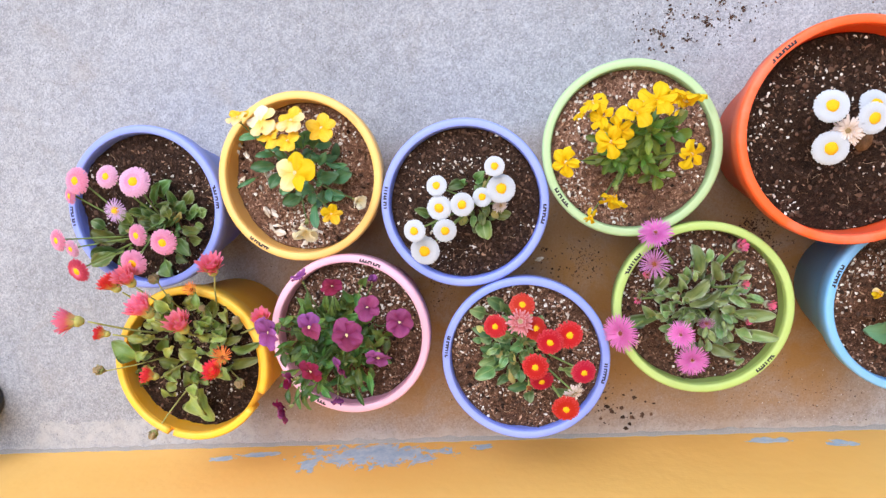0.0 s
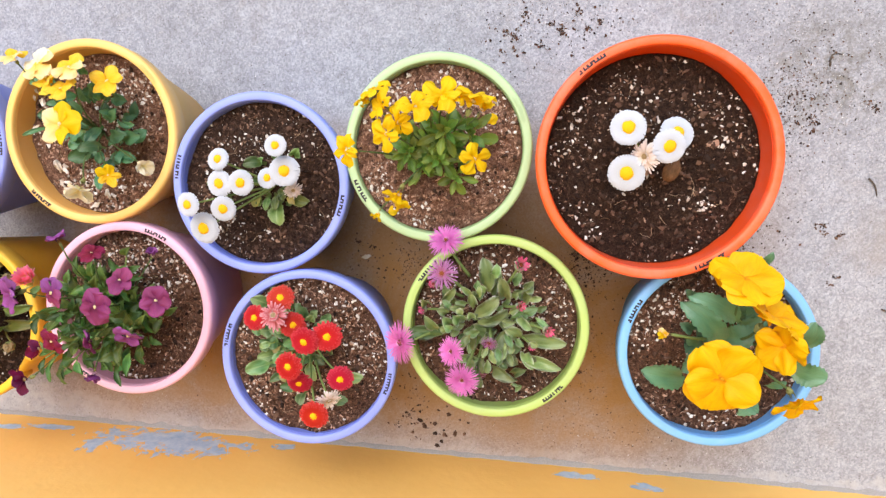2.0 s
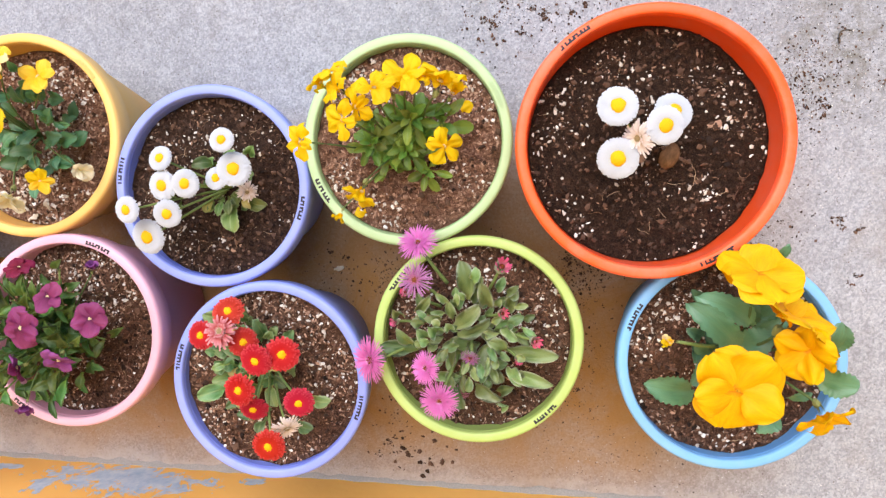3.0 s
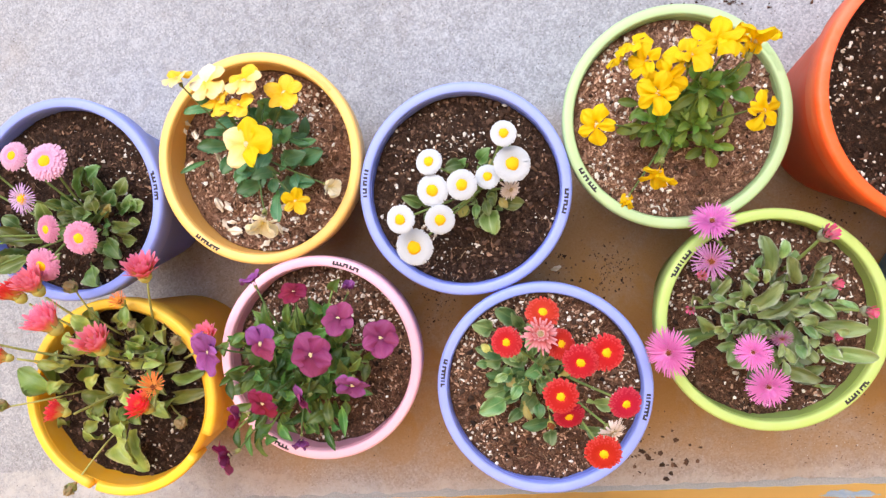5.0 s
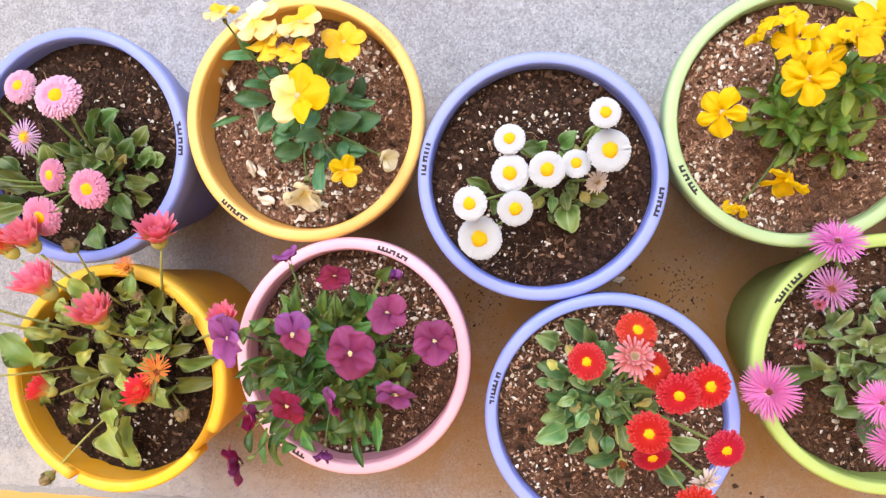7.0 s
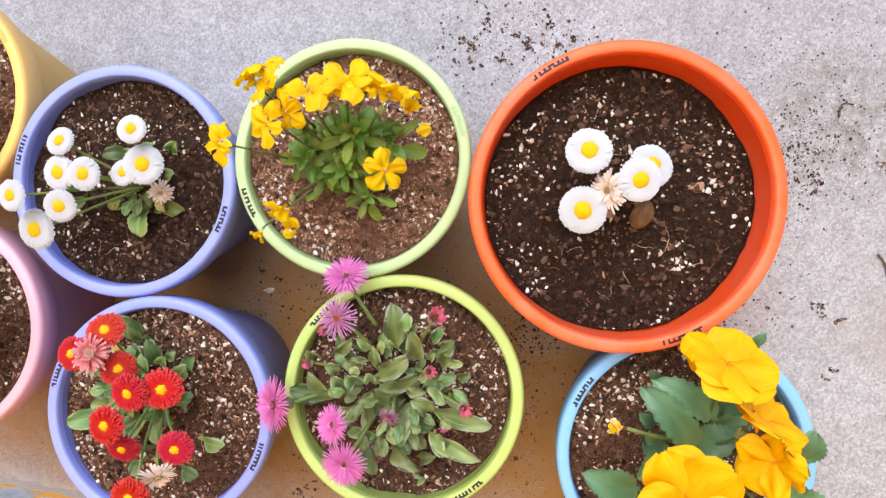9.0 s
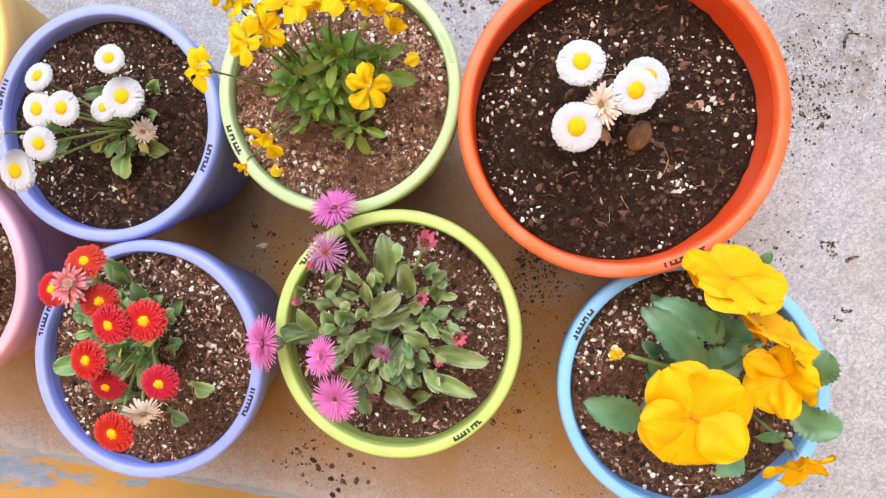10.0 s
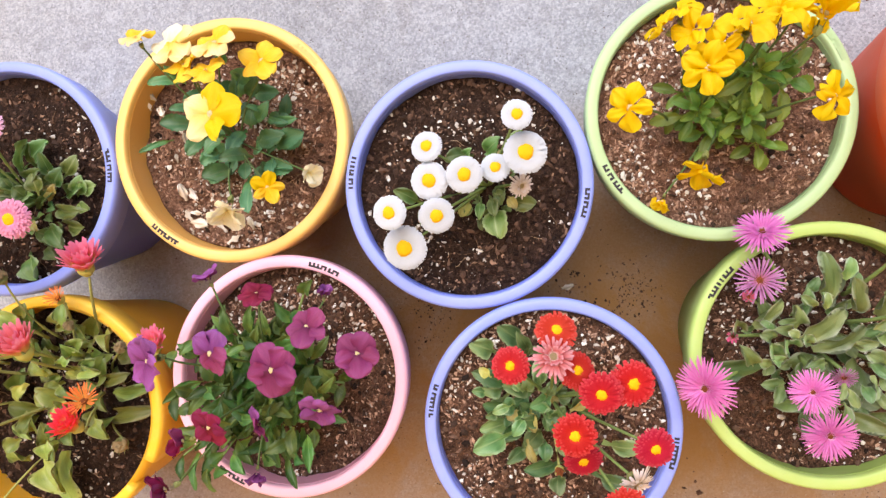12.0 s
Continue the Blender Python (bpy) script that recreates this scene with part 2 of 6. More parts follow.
def grains(points, sizes, rng, flat=0.8, stretch=1.0):
    """Many small uneven, angular stones as one list of verts and faces."""
    base = [(0, 0, 1), (0, 0, -1)] + [(math.cos(a), math.sin(a), 0.25 * math.sin(3 * a)) for a in (0.1, 1.3, 2.6, 3.7, 5.1)]
    tri = [(0, 2 + i, 2 + (i + 1) % 5) for i in range(5)] + [(1, 2 + (i + 1) % 5, 2 + i) for i in range(5)]
    verts, faces = [], []
    for (x, y, z), s in zip(points, sizes):
        o = len(verts)
        turn = rng.uniform(0, 6.28)
        sx, sy, sz = s * stretch * rng.uniform(0.7, 1.45), s * rng.uniform(0.5, 1.1), s * flat * rng.uniform(0.6, 1.1)
        ox, oy, c, d = rng.uniform(-0.5, 0.5), rng.uniform(-0.5, 0.5), math.cos(turn), math.sin(turn)
        for px, py, pz in base:
            top = abs(pz) > 0.9
            px, py, pz = (px + ox * top) * sx * rng.uniform(0.6, 1.3), (py + oy * top) * sy * rng.uniform(0.6, 1.3), pz * sz
            verts.append((x + px * c - py * d, y + px * d + py * c, z + pz))
        faces += [(a + o, b + o, c2 + o) for a, b, c2 in tri]
    return verts, faces


def tube(points, r0, r1, sides=7):
    verts, faces = [], []
    n = len(points)
    for i, p in enumerate(points):
        p = Vector(p)
        d = (Vector(points[min(i + 1, n - 1)]) - Vector(points[max(i - 1, 0)])).normalized()
        a = d.orthogonal().normalized()
        c = d.cross(a)
        r = r0 + (r1 - r0) * i / (n - 1)
        for k in range(sides):
            t = 2 * math.pi * k / sides
            verts.append(tuple(p + r * (math.cos(t) * a + math.sin(t) * c)))
    for i in range(n - 1):
        for k in range(sides):
            a, b2 = i * sides + k, i * sides + (k + 1) % sides
            faces.append((a, b2, b2 + sides, a + sides))
    faces += [tuple(reversed(range(sides))), tuple((n - 1) * sides + k for k in range(sides))]
    return verts, faces


# ---- large structure ----
def ground_mesh():
    xs = [-120, -30, -6, -1.6] + [-1.2 + 0.06 * i for i in range(41)] + [1.6, 6, 30, 120]
    ys = [-120, -30, -6, -0.45] + [-0.3 + 0.06 * i for i in range(16)] + [0.9, 6, 30, 120]
    verts = [(x, y, 0.0 if abs(x) > 1.3 or abs(y) > 0.65 else 0.0012 * noise.noise((x * 5, y * 5, 0))) for y in ys for x in xs]
    w = len(xs)
    faces = [(j * w + i, j * w + i + 1, (j + 1) * w + i + 1, (j + 1) * w + i) for j in range(len(ys) - 1) for i in range(w - 1)]
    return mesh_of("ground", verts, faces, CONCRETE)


tagged(new("ground", ground_mesh()), "grey worn concrete floor with sand and soil crumbs", "floor", kind="structure")


def wall_mesh():
    bm = bmesh.new()
    bmesh.ops.create_cube(bm, size=1, matrix=Matrix.Translation((0.1, -0.4195, 1.29)) @ Matrix.Diagonal((9, 0.2, 2.6, 1)))
    bmesh.ops.bevel(bm, geom=bm.edges[:], offset=0.006, segments=2, affect="EDGES")
    me = bpy.data.meshes.new("wall")
    bm.to_mesh(me)
    bm.free()
    me.materials.append(WALL)
    return me


tagged(new("wall_south", wall_mesh()), "yellow painted wall with blue paint showing through chips", "wall", kind="structure")


def cement_edge_mesh():
    verts, faces, n = [], [], 420
    for i in range(n):
        x = -1.0 + 2.2 * i / (n - 1)
        out = 0.0045 + 0.006 * max(0, noise.noise((x * 9, 0, 2))) + 0.004 * noise.noise((x * 55, 0, 5))
        top = 0.003 + 0.004 * (0.5 + noise.noise((x * 40, 3, 1))) 
        verts += [(x, -0.3210, top), (x, -0.3200 + 0.5 * out, top * 0.8), (x, -0.3190 + max(0.001, out), 0.0002)]
    for i in range(n - 1):
        for k in range(2):
            a = 3 * i + k
            faces.append((a, a + 1, a + 4, a + 3))
    return mesh_of("cement_edge", verts, faces, CEMENT)


# cement grey darkened so the strip also carries the joint's shadow line
CEMENT = grain_material("shade_darkened_cement", (0.14, 0.13, 0.12), (0.40, 0.385, 0.37))
tagged(new("trim", cement_edge_mesh()), "ragged pale cement edge between floor and wall, darkened for its shadow line", "trim", kind="structure")


# ---- flower pots ----
def rim_profile(r, h):
    return [(r - 0.0108, h - 0.030), (r - 0.0106, h - 0.0040), (r - 0.0102, h - 0.0012), (r - 0.0094, h - 0.0003), (r - 0.0088, h), (r - 0.0030, h), (r - 0.0020, h - 0.0004),
            (r - 0.0008, h - 0.0016), (r - 0.0002, h - 0.0034), (r, h - 0.0050), (r - 0.0012, h - 0.024), (r - 0.0034, h - 0.0262), (r - 0.0062, h - 0.0266)]


def body_profile(r, h, foot):
    ro, ri = r - 0.0062, r - 0.0110
    return [(ri, h - 0.006), (ri - 0.0006, h - 0.03), (foot - 0.004, 0.008), (0.0, 0.008), (0.0, 0.002), (foot - 0.006, 0.002), (foot - 0.003, 0.0),
            (foot, 0.003), (ro - 0.0005, h - 0.032), (ro, h - 0.02), (ro, h - 0.008), (ri, h - 0.006)]


def lettering_mesh(r, h, angle, spread, seed, mat):
    """One short row of plain dark bars that follows the rim: tall strokes and low dashes between them."""
    rng = random.Random(seed)
    verts, faces = [], []
    inner, outer = r - 0.0076, r - 0.0036

    def bar(r0, r1, a0, a1):
        o = len(verts)
        for zz in (h - 0.0006, h + 0.0004):
            for rr, aa in ((r0, a0), (r1, a0), (r1, a1), (r0, a1)):
                verts.append((rr * math.cos(radians(aa)), rr * math.sin(radians(aa)), zz))
        faces.extend([(o + 4, o + 5, o + 6, o + 7), (o, o + 1, o + 5, o + 4), (o + 1, o + 2, o + 6, o + 5), (o + 2, o + 3, o + 7, o + 6), (o + 3, o, o + 4, o + 7)])

    a = angle - spread / 2
    while a < angle + spread / 2:
        w = spread * rng.uniform(0.055, 0.085)
        bar(inner, outer, a, a + w)
        gap = spread * rng.uniform(0.05, 0.09)
        if rng.random() < 0.8:
            low_side = rng.random() < 0.6
            bar(inner if low_side else outer - 0.0016, inner + 0.0016 if low_side else outer, a + w, a + w + gap)
        a += w + gap
    return mesh_of("lettering", verts, faces, mat, smooth=False)


def flower_pot(x, y, r, h, mat, label, texts, foot=None, arcs=((0, 360),)):
    pot = thing("flower_pot", pose(x, y, 0), label, "flower pot", "row of flower pots")
    part("body", mesh_of("body", *lathe(body_profile(r, h, foot or r * 0.70)), mat), pot)
    for i, (a0, a1) in enumerate(arcs):
        shift = pose(0, 0, -0.0012) if i == 2 else pose(0.004, 0.001, 0.0008) if len(arcs) > 1 and i == 0 else None
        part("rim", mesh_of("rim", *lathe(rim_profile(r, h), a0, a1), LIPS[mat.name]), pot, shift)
    for i, a in enumerate(texts):
        part("lettering", lettering_mesh(r, h, a, 15 if r < 0.12 else 14, i + int(a), mat if a in (44, 27) else INK), pot, label="" if a in (44, 27) else "black print along the rim")
    return pot


def soil(x, y, r, z, mat, seed, label, bright=140, chips=120, heap=0.004):
    """Potting soil with a lumpy top, perlite and bark in it."""
    rng = random.Random(seed)

    def top(px, py):
        d = math.hypot(px, py) / r
        return heap * (1 - d * d) + 0.0055 * noise.noise((px * 34 + seed, py * 34, 1.3)) + 0.0030 * noise.noise((px * 110 + seed, py * 110, 4.1))

    rings, spokes = 34, 90
    verts, faces = [(0, 0, top(0, 0))], []
    for i in range(1, rings + 1):
        for k in range(spokes):
            a = 2 * math.pi * k / spokes
            px, py = r * i / rings * math.cos(a), r * i / rings * math.sin(a)
            verts.append((px, py, top(px, py)))
    for k in range(spokes):
        faces.append((0, 1 + k, 1 + (k + 1) % spokes))
        for i in range(rings - 1):
            p, q = 1 + i * spokes, 1 + (i + 1) * spokes
            faces.append((p + k, q + k, q + (k + 1) % spokes, p + (k + 1) % spokes))
    o = len(verts)
    for k in range(spokes):
        a = 2 * math.pi * k / spokes
        verts.append((0.93 * r * math.cos(a), 0.93 * r * math.sin(a), -0.05))
    last = 1 + (rings - 1) * spokes
    faces += [(last + k, o + k, o + (k + 1) % spokes, last + (k + 1) % spokes) for k in range(spokes)]
    ob = tagged(new("potting_soil", mesh_of("soil", verts, faces, mat)), label, "soil", "soil in the flower pots")
    ob.matrix_basis = pose(x, y, z)

    def strewn(count, lo, hi, drift=0.0):
        pts, sizes = [], []
        while len(pts) < count:
            d, a = r * 0.985 * math.sqrt(rng.random()), rng.uniform(0, 2 * math.pi)
            if rng.random() < drift * (0.5 - 1.3 * noise.noise((d * math.cos(a) * 26 + seed, d * math.sin(a) * 26, 7.7))):
                continue
            s = lo + (hi - lo) * rng.random() ** 2.4
            px, py = d * math.cos(a), d * math.sin(a)
            pts.append((px, py, top(px, py) + 0.35 * s))
            sizes.append(s)
        return pts, sizes

    verts, faces = [], []
    for _ in range(26):
        d, a, turn = r * 0.9 * math.sqrt(rng.random()), rng.uniform(0, 6.28), rng.uniform(0, 6.28)
        px, py, pts = d * math.cos(a), d * math.sin(a), []
        for _step in range(6):
            if math.hypot(px, py) < 0.97 * r:
                pts.append((px, py, top(px, py) + 0.0012))
            turn += rng.uniform(-0.6, 0.6)
            px, py = px + 0.0026 * math.cos(turn), py + 0.0026 * math.sin(turn)
        if len(pts) > 2:
            v, f = tube(pts, 0.00032, 0.00018, 4)
            faces += [tuple(q + len(verts) for q in face) for face in f]
            verts += v
    part("root_fibre", mesh_of("rootlets", verts, faces, ROOT), ob, label="thin tan roots on the soil", kind="stuff")
    part("perlite", mesh_of("perlite", *grains(*strewn(int(bright * 1.9), 0.0004, 0.0025, 1.0), rng), PERLITE, smooth=False), ob, label="white perlite grains in the soil", kind="stuff")
    part("bark", mesh_of("bark_chips", *grains(*strewn(chips * (8 if mat is not SOIL_RED else 15), 0.0003, 0.0016, 0.6), rng, 0.45, 1.6), CHIP if mat in (SOIL_RED, SOIL_BROWN) else DARK_CHIP, smooth=False), ob, label="brown bark and fibre bits", kind="stuff")
    part("soil_crumb", mesh_of("soil_lumps", *grains(*strewn(1100 if mat is not SOIL_RED else 500, 0.0005, 0.0034), rng, 0.9), CRUMB, smooth=False), ob, label="dark crumbs of soil", kind="stuff")
    return ob


flower_pot(-0.3969, 0.0805, 0.1067, 0.161, LAVENDER, "lavender blue plastic pot with pink daisies", (3, 182))
flower_pot(-0.1850, 0.1038, 0.1063, 0.161, YELLOW_POT, "yellow plastic pot with pale yellow pansies", (232, 44))
flower_pot(0.0196, 0.0552, 0.1035, 0.161, LAVENDER, "lavender blue plastic pot with white daisies", (171, -11))
flower_pot(0.2212, 0.1045, 0.1039, 0.161, GREEN_POT, "pale green plastic pot with golden violas", (211, 27))
flower_pot(0.4484, 0.1023, 0.1220, 0.199, ORANGE_POT, "large orange plastic pot with three white daisies", (128, -60))
flower_pot(-0.3640, -0.1323, 0.1059, 0.161, DEEP_YELLOW_POT, "yellow plastic pot with a broken rim", (), foot=0.090, arcs=((-25, 155), (162, 245), (249, 320)))
flower_pot(-0.1405, -0.1020, 0.1046, 0.161, PINK_POT, "pink plastic pot with purple violas", (68, 238))
flower_pot(0.0812, -0.1442, 0.1045, 0.161, LAVENDER, "lavender blue plastic pot with red daisies", (167, -13))
flower_pot(0.2958, -0.0913, 0.1049, 0.161, LIME_POT, "lime green plastic pot with a magenta ice plant", (-46, 142))
flower_pot(0.5388, -0.1012, 0.1064, 0.161, BLUE_POT, "sky blue plastic pot with large yellow pansies", (156,))
soil(-0.3969, 0.0805, 0.1067 - 0.0108, 0.145, SOIL_MOIST, 1, "brown potting soil with perlite")
soil(-0.1850, 0.1038, 0.1063 - 0.0122, 0.132, SOIL_RED, 2, "dry red-brown potting soil with bits of bark", 430, 300)
soil(0.0196, 0.0552, 0.1035 - 0.0108, 0.146, SOIL_MOIST, 3, "moist dark brown potting soil with perlite", 190)
soil(0.2212, 0.1045, 0.1039 - 0.0108, 0.148, SOIL_RED, 4, "dry red-brown potting soil with perlite", 360, 300)
soil(0.4484, 0.1023, 0.1220 - 0.0130, 0.166, SOIL_DARK, 5, "black potting soil with white perlite", 230, 120)
soil(-0.3640, -0.1323, 0.1059 - 0.0112, 0.133, SOIL_DARK, 6, "dark potting soil sunk below the rim", 120)
soil(-0.1405, -0.1020, 0.1046 - 0.0114, 0.138, SOIL_BROWN, 7, "brown potting soil with perlite", 340, 360)
soil(0.0812, -0.1442, 0.1045 - 0.0108, 0.148, SOIL_BROWN, 8, "dry brown potting soil with perlite", 340, 420)
soil(0.2958, -0.0913, 0.1049 - 0.0108, 0.140, SOIL_BROWN, 9, "brown potting soil with perlite", 300, 200)
soil(0.5388, -0.1012, 0.1064 - 0.0108, 0.142, SOIL_BROWN, 10, "brown potting soil with perlite", 380, 240)


# ---- plant materials ----
def soft_material(name, stops, rough=0.55, through_light=0.25, vein=None, vary=0.12, spec=0.25, streaks=0.35, edge=None):
    """A thin leaf or petal: colour along its length, fine veins, some light through it."""
    m, t, b = material(name, rough, spec)
    uv = t.nodes.new("ShaderNodeTexCoord").outputs["UV"]
    sep = t.nodes.new("ShaderNodeSeparateXYZ")
    t.links.new(uv, sep.inputs[0])
    base = ramp(t, sep.outputs["X"], stops)
    co = object_coords(t)
    stretch = node(t, "ShaderNodeMapping")
    stretch.inputs["Scale"].default_value = (3, 26, 1)
    t.links.new(uv, stretch.inputs["Vector"])
    streak = noise_tex(t, stretch.outputs[0], 1.0, 4, 0.6, 0.3)
    base = mixed(t, streaks, base, ramp(t, streak, [(0.3, grey(0.32)), (0.7, grey(0.68))]), "OVERLAY")
    base = mixed(t, 0.5, base, ramp(t, noise_tex(t, co, 90, 4), [(0.3, grey(0.40)), (0.7, grey(0.60))]), "OVERLAY")
    if vein:
        mid = mathnode(t, "ABSOLUTE", mathnode(t, "SUBTRACT", sep.outputs["Y"], 0.5))
        base = mixed(t, ramp(t, mid, [(0.0, grey(0.55)), (0.05, grey(0))]), base, vein)
    if edge:
        rim = mathnode(t, "ABSOLUTE", mathnode(t, "SUBTRACT", sep.outputs["Y"], 0.5))
        base = mixed(t, ramp(t, rim, [(0.36, grey(0)), (0.48, grey(0.7))]), base, edge)
    hsv = t.nodes.new("ShaderNodeHueSaturation")
    rnd = random_of(t)
    t.links.new(mathnode(t, "ADD", mathnode(t, "MULTIPLY", rnd, 0.04 * vary / 0.12), 0.5 - 0.02 * vary / 0.12), hsv.inputs["Hue"])
    t.links.new(mathnode(t, "ADD", mathnode(t, "MULTIPLY", mathnode(t, "FRACT", mathnode(t, "MULTIPLY", rnd, 7.3)), 4 * vary), 1 - 2 * vary), hsv.inputs["Value"])
    t.links.new(base, hsv.inputs["Color"])
    t.links.new(hsv.outputs[0], b.inputs["Base Color"])
    bump(t, b, streak, 0.35, 0.0006)
    thin = t.nodes.new("ShaderNodeBsdfTranslucent")
    t.links.new(hsv.outputs[0], thin.inputs["Color"])
    mix = node(t, "ShaderNodeMixShader", Fac=through_light)
    t.links.new(b.outputs[0], mix.inputs[1])
    t.links.new(thin.outputs[0], mix.inputs[2])
    t.links.new(mix.outputs[0], t.nodes["Material Output"].inputs["Surface"])
    return m


def plain_material(name, a, b_, scale=300, rough=0.7, relief=0.9):
    m, t, b = material(name, rough, 0.25)
    fine = noise_tex(t, object_coords(t), scale, 4, 0.7)
    ramp(t, fine, [(0.3, a), (0.7, b_)], b.inputs["Base Color"])
    bump(t, b, fine, relief, 0.0015)
    return m


DAISY_GREEN = soft_material("daisy_leaf_green", [(0, (0.230, 0.320, 0.080)), (0.5, (0.085, 0.165, 0.036)), (1, (0.170, 0.270, 0.075))], 0.36, 0.2, (0.30, 0.38, 0.18), 0.22, 0.5, 0.5, (0.30, 0.39, 0.20))
TEAL_GREEN = soft_material("teal_daisy_leaf_green", [(0, (0.230, 0.320, 0.100)), (0.5, (0.100, 0.200, 0.066)), (1, (0.190, 0.310, 0.125))], 0.36, 0.2, (0.30, 0.38, 0.18), 0.22, 0.5, 0.5, (0.30, 0.39, 0.20))
PANSY_GREEN = soft_material("pansy_leaf_green", [(0, (0.130, 0.260, 0.078)), (0.5, (0.058, 0.182, 0.072)), (1, (0.091, 0.234, 0.111))], 0.38, 0.15, (0.15, 0.27, 0.12), 0.18, 0.5)
DEEP_VIOLA_GREEN = soft_material("dark_viola_leaf_green", [(0, (0.210, 0.290, 0.055)), (0.5, (0.068, 0.150, 0.034)), (1, (0.115, 0.215, 0.050))], 0.4, 0.2, (0.16, 0.26, 0.09), 0.24, 0.45)
VIOLA_GREEN = soft_material("viola_leaf_green", [(0, (0.280, 0.380, 0.060)), (0.5, (0.125, 0.230, 0.036)), (1, (0.195, 0.320, 0.060))], 0.4, 0.2, (0.17, 0.31, 0.09), 0.2, 0.45)
BIG_GREEN = soft_material("blue_green_leaf", [(0, (0.120, 0.230, 0.090)), (0.5, (0.075, 0.190, 0.098)), (1, (0.120, 0.270, 0.165))], 0.34, 0.12, (0.10, 0.22, 0.11), 0.12, 0.5)
ICE_GREEN = soft_material("grey_green_fleshy_leaf", [(0, (0.280, 0.350, 0.120)), (0.5, (0.155, 0.250, 0.082)), (1, (0.250, 0.355, 0.150))], 0.38, 0.2, None, 0.2, 0.5, 0.35, (0.38, 0.42, 0.32))
CORAL_GREEN = soft_material("yellow_green_fleshy_leaf", [(0, (0.500, 0.530, 0.110)), (0.6, (0.235, 0.330, 0.068)), (1, (0.340, 0.430, 0.120))], 0.38, 0.25, None, 0.2, 0.5, 0.35, (0.44, 0.46, 0.22))
STEM_GREEN = plain_material("green_stem", (0.14, 0.22, 0.06), (0.22, 0.30, 0.10))
STEM_DARK = plain_material("dark_stem", (0.07, 0.12, 0.04), (0.12, 0.18, 0.06))
STEM_RUSTY = plain_material("tan_stem", (0.30, 0.34, 0.09), (0.44, 0.42, 0.16))
DISC_YELLOW = plain_material("daisy_centre_yellow", (0.86, 0.37, 0.004), (0.94, 0.55, 0.010), 900, 0.7, 0.4)
DISC_DARK = plain_material("dark_red_centre", (0.16, 0.02, 0.02), (0.45, 0.16, 0.04), 900)
THROAT = plain_material("pansy_throat", (0.88, 0.66, 0.20), (0.92, 0.86, 0.62), 900)
CALYX_GREEN = plain_material("calyx_green", (0.26, 0.33, 0.10), (0.42, 0.42, 0.16))
CALYX_GREY = plain_material("calyx_grey_green", (0.30, 0.34, 0.22), (0.44, 0.47, 0.33))
CALYX_YELLOW = soft_material("calyx_yellow_green", [(0, (0.66, 0.64, 0.20)), (1, (0.80, 0.68, 0.26))], 0.5, 0.4, vary=0.06)
DRY = plain_material("dried_flower_tan", (0.34, 0.25, 0.12), (0.55, 0.42, 0.24))
WHITE_RAY = soft_material("white_ray_petals", [(0, (0.48, 0.52, 0.42)), (0.35, (0.53, 0.57, 0.63)), (1, (0.60, 0.65, 0.73))], 0.6, 0.15, vary=0.02, streaks=0.12)
PINK_RAY = soft_material("pink_ray_petals", [(0, (0.80, 0.34, 0.50)), (0.5, (0.74, 0.24, 0.42)), (1, (0.80, 0.36, 0.54))], 0.6, 0.2, vary=0.05)
PALE_PINK_RAY = soft_material("pale_pink_ray_petals", [(0, (0.80, 0.42, 0.60)), (0.5, (0.76, 0.32, 0.54)), (1, (0.82, 0.50, 0.68))], 0.6, 0.2, vary=0.05)
LILAC_RAY = soft_material("faded_lilac_ray_petals", [(0, (0.55, 0.42, 0.55)), (0.6, (0.62, 0.42, 0.66)), (1, (0.55, 0.33, 0.62))], 0.7, 0.2, vary=0.05)
ROSE_RAY = soft_material("deep_rose_ray_petals", [(0, (0.86, 0.30, 0.36)), (0.5, (0.72, 0.12, 0.16)), (1, (0.62, 0.06, 0.10))], 0.6, 0.2, vary=0.05)
RED_RAY = soft_material("red_ray_petals", [(0, (0.56, 0.030, 0.012)), (0.25, (0.48, 0.008, 0.012)), (0.8, (0.47, 0.010, 0.018)), (1, (0.60, 0.055, 0.065))], 0.6, 0.2, vary=0.06)
FADED_RAY = soft_material("withered_white_petals", [(0, (0.66, 0.52, 0.34)), (0.5, (0.80, 0.70, 0.64)), (1, (0.84, 0.78, 0.78))], 0.8, 0.2, vary=0.05)
FADED_RED_RAY = soft_material("withered_red_petals", [(0, (0.66, 0.52, 0.50)), (0.4, (0.46, 0.09, 0.10)), (1, (0.60, 0.28, 0.32))], 0.8, 0.2, vary=0.05)
MAGENTA_RAY = soft_material("magenta_petals", [(0, (0.80, 0.55, 0.72)), (0.25, (0.74, 0.19, 0.54)), (1, (0.74, 0.24, 0.60))], 0.45, 0.25, vary=0.05)
MAUVE_RAY = soft_material("faded_mauve_petals", [(0, (0.50, 0.20, 0.26)), (0.4, (0.44, 0.16, 0.36)), (1, (0.46, 0.22, 0.44))], 0.6, 0.25, vary=0.05)
CORAL_RAY = soft_material("coral_pink_petals", [(0, (0.88, 0.72, 0.30)), (0.30, (0.90, 0.52, 0.24)), (0.50, (0.96, 0.26, 0.32)), (1, (0.97, 0.33, 0.50))], 0.45, 0.45, vary=0.05)
SCARLET_RAY = soft_material("scarlet_petals", [(0, (0.84, 0.62, 0.18)), (0.42, (0.84, 0.36, 0.14)), (0.65, (0.86, 0.07, 0.07)), (1, (0.88, 0.08, 0.13))], 0.45, 0.40, vary=0.05)
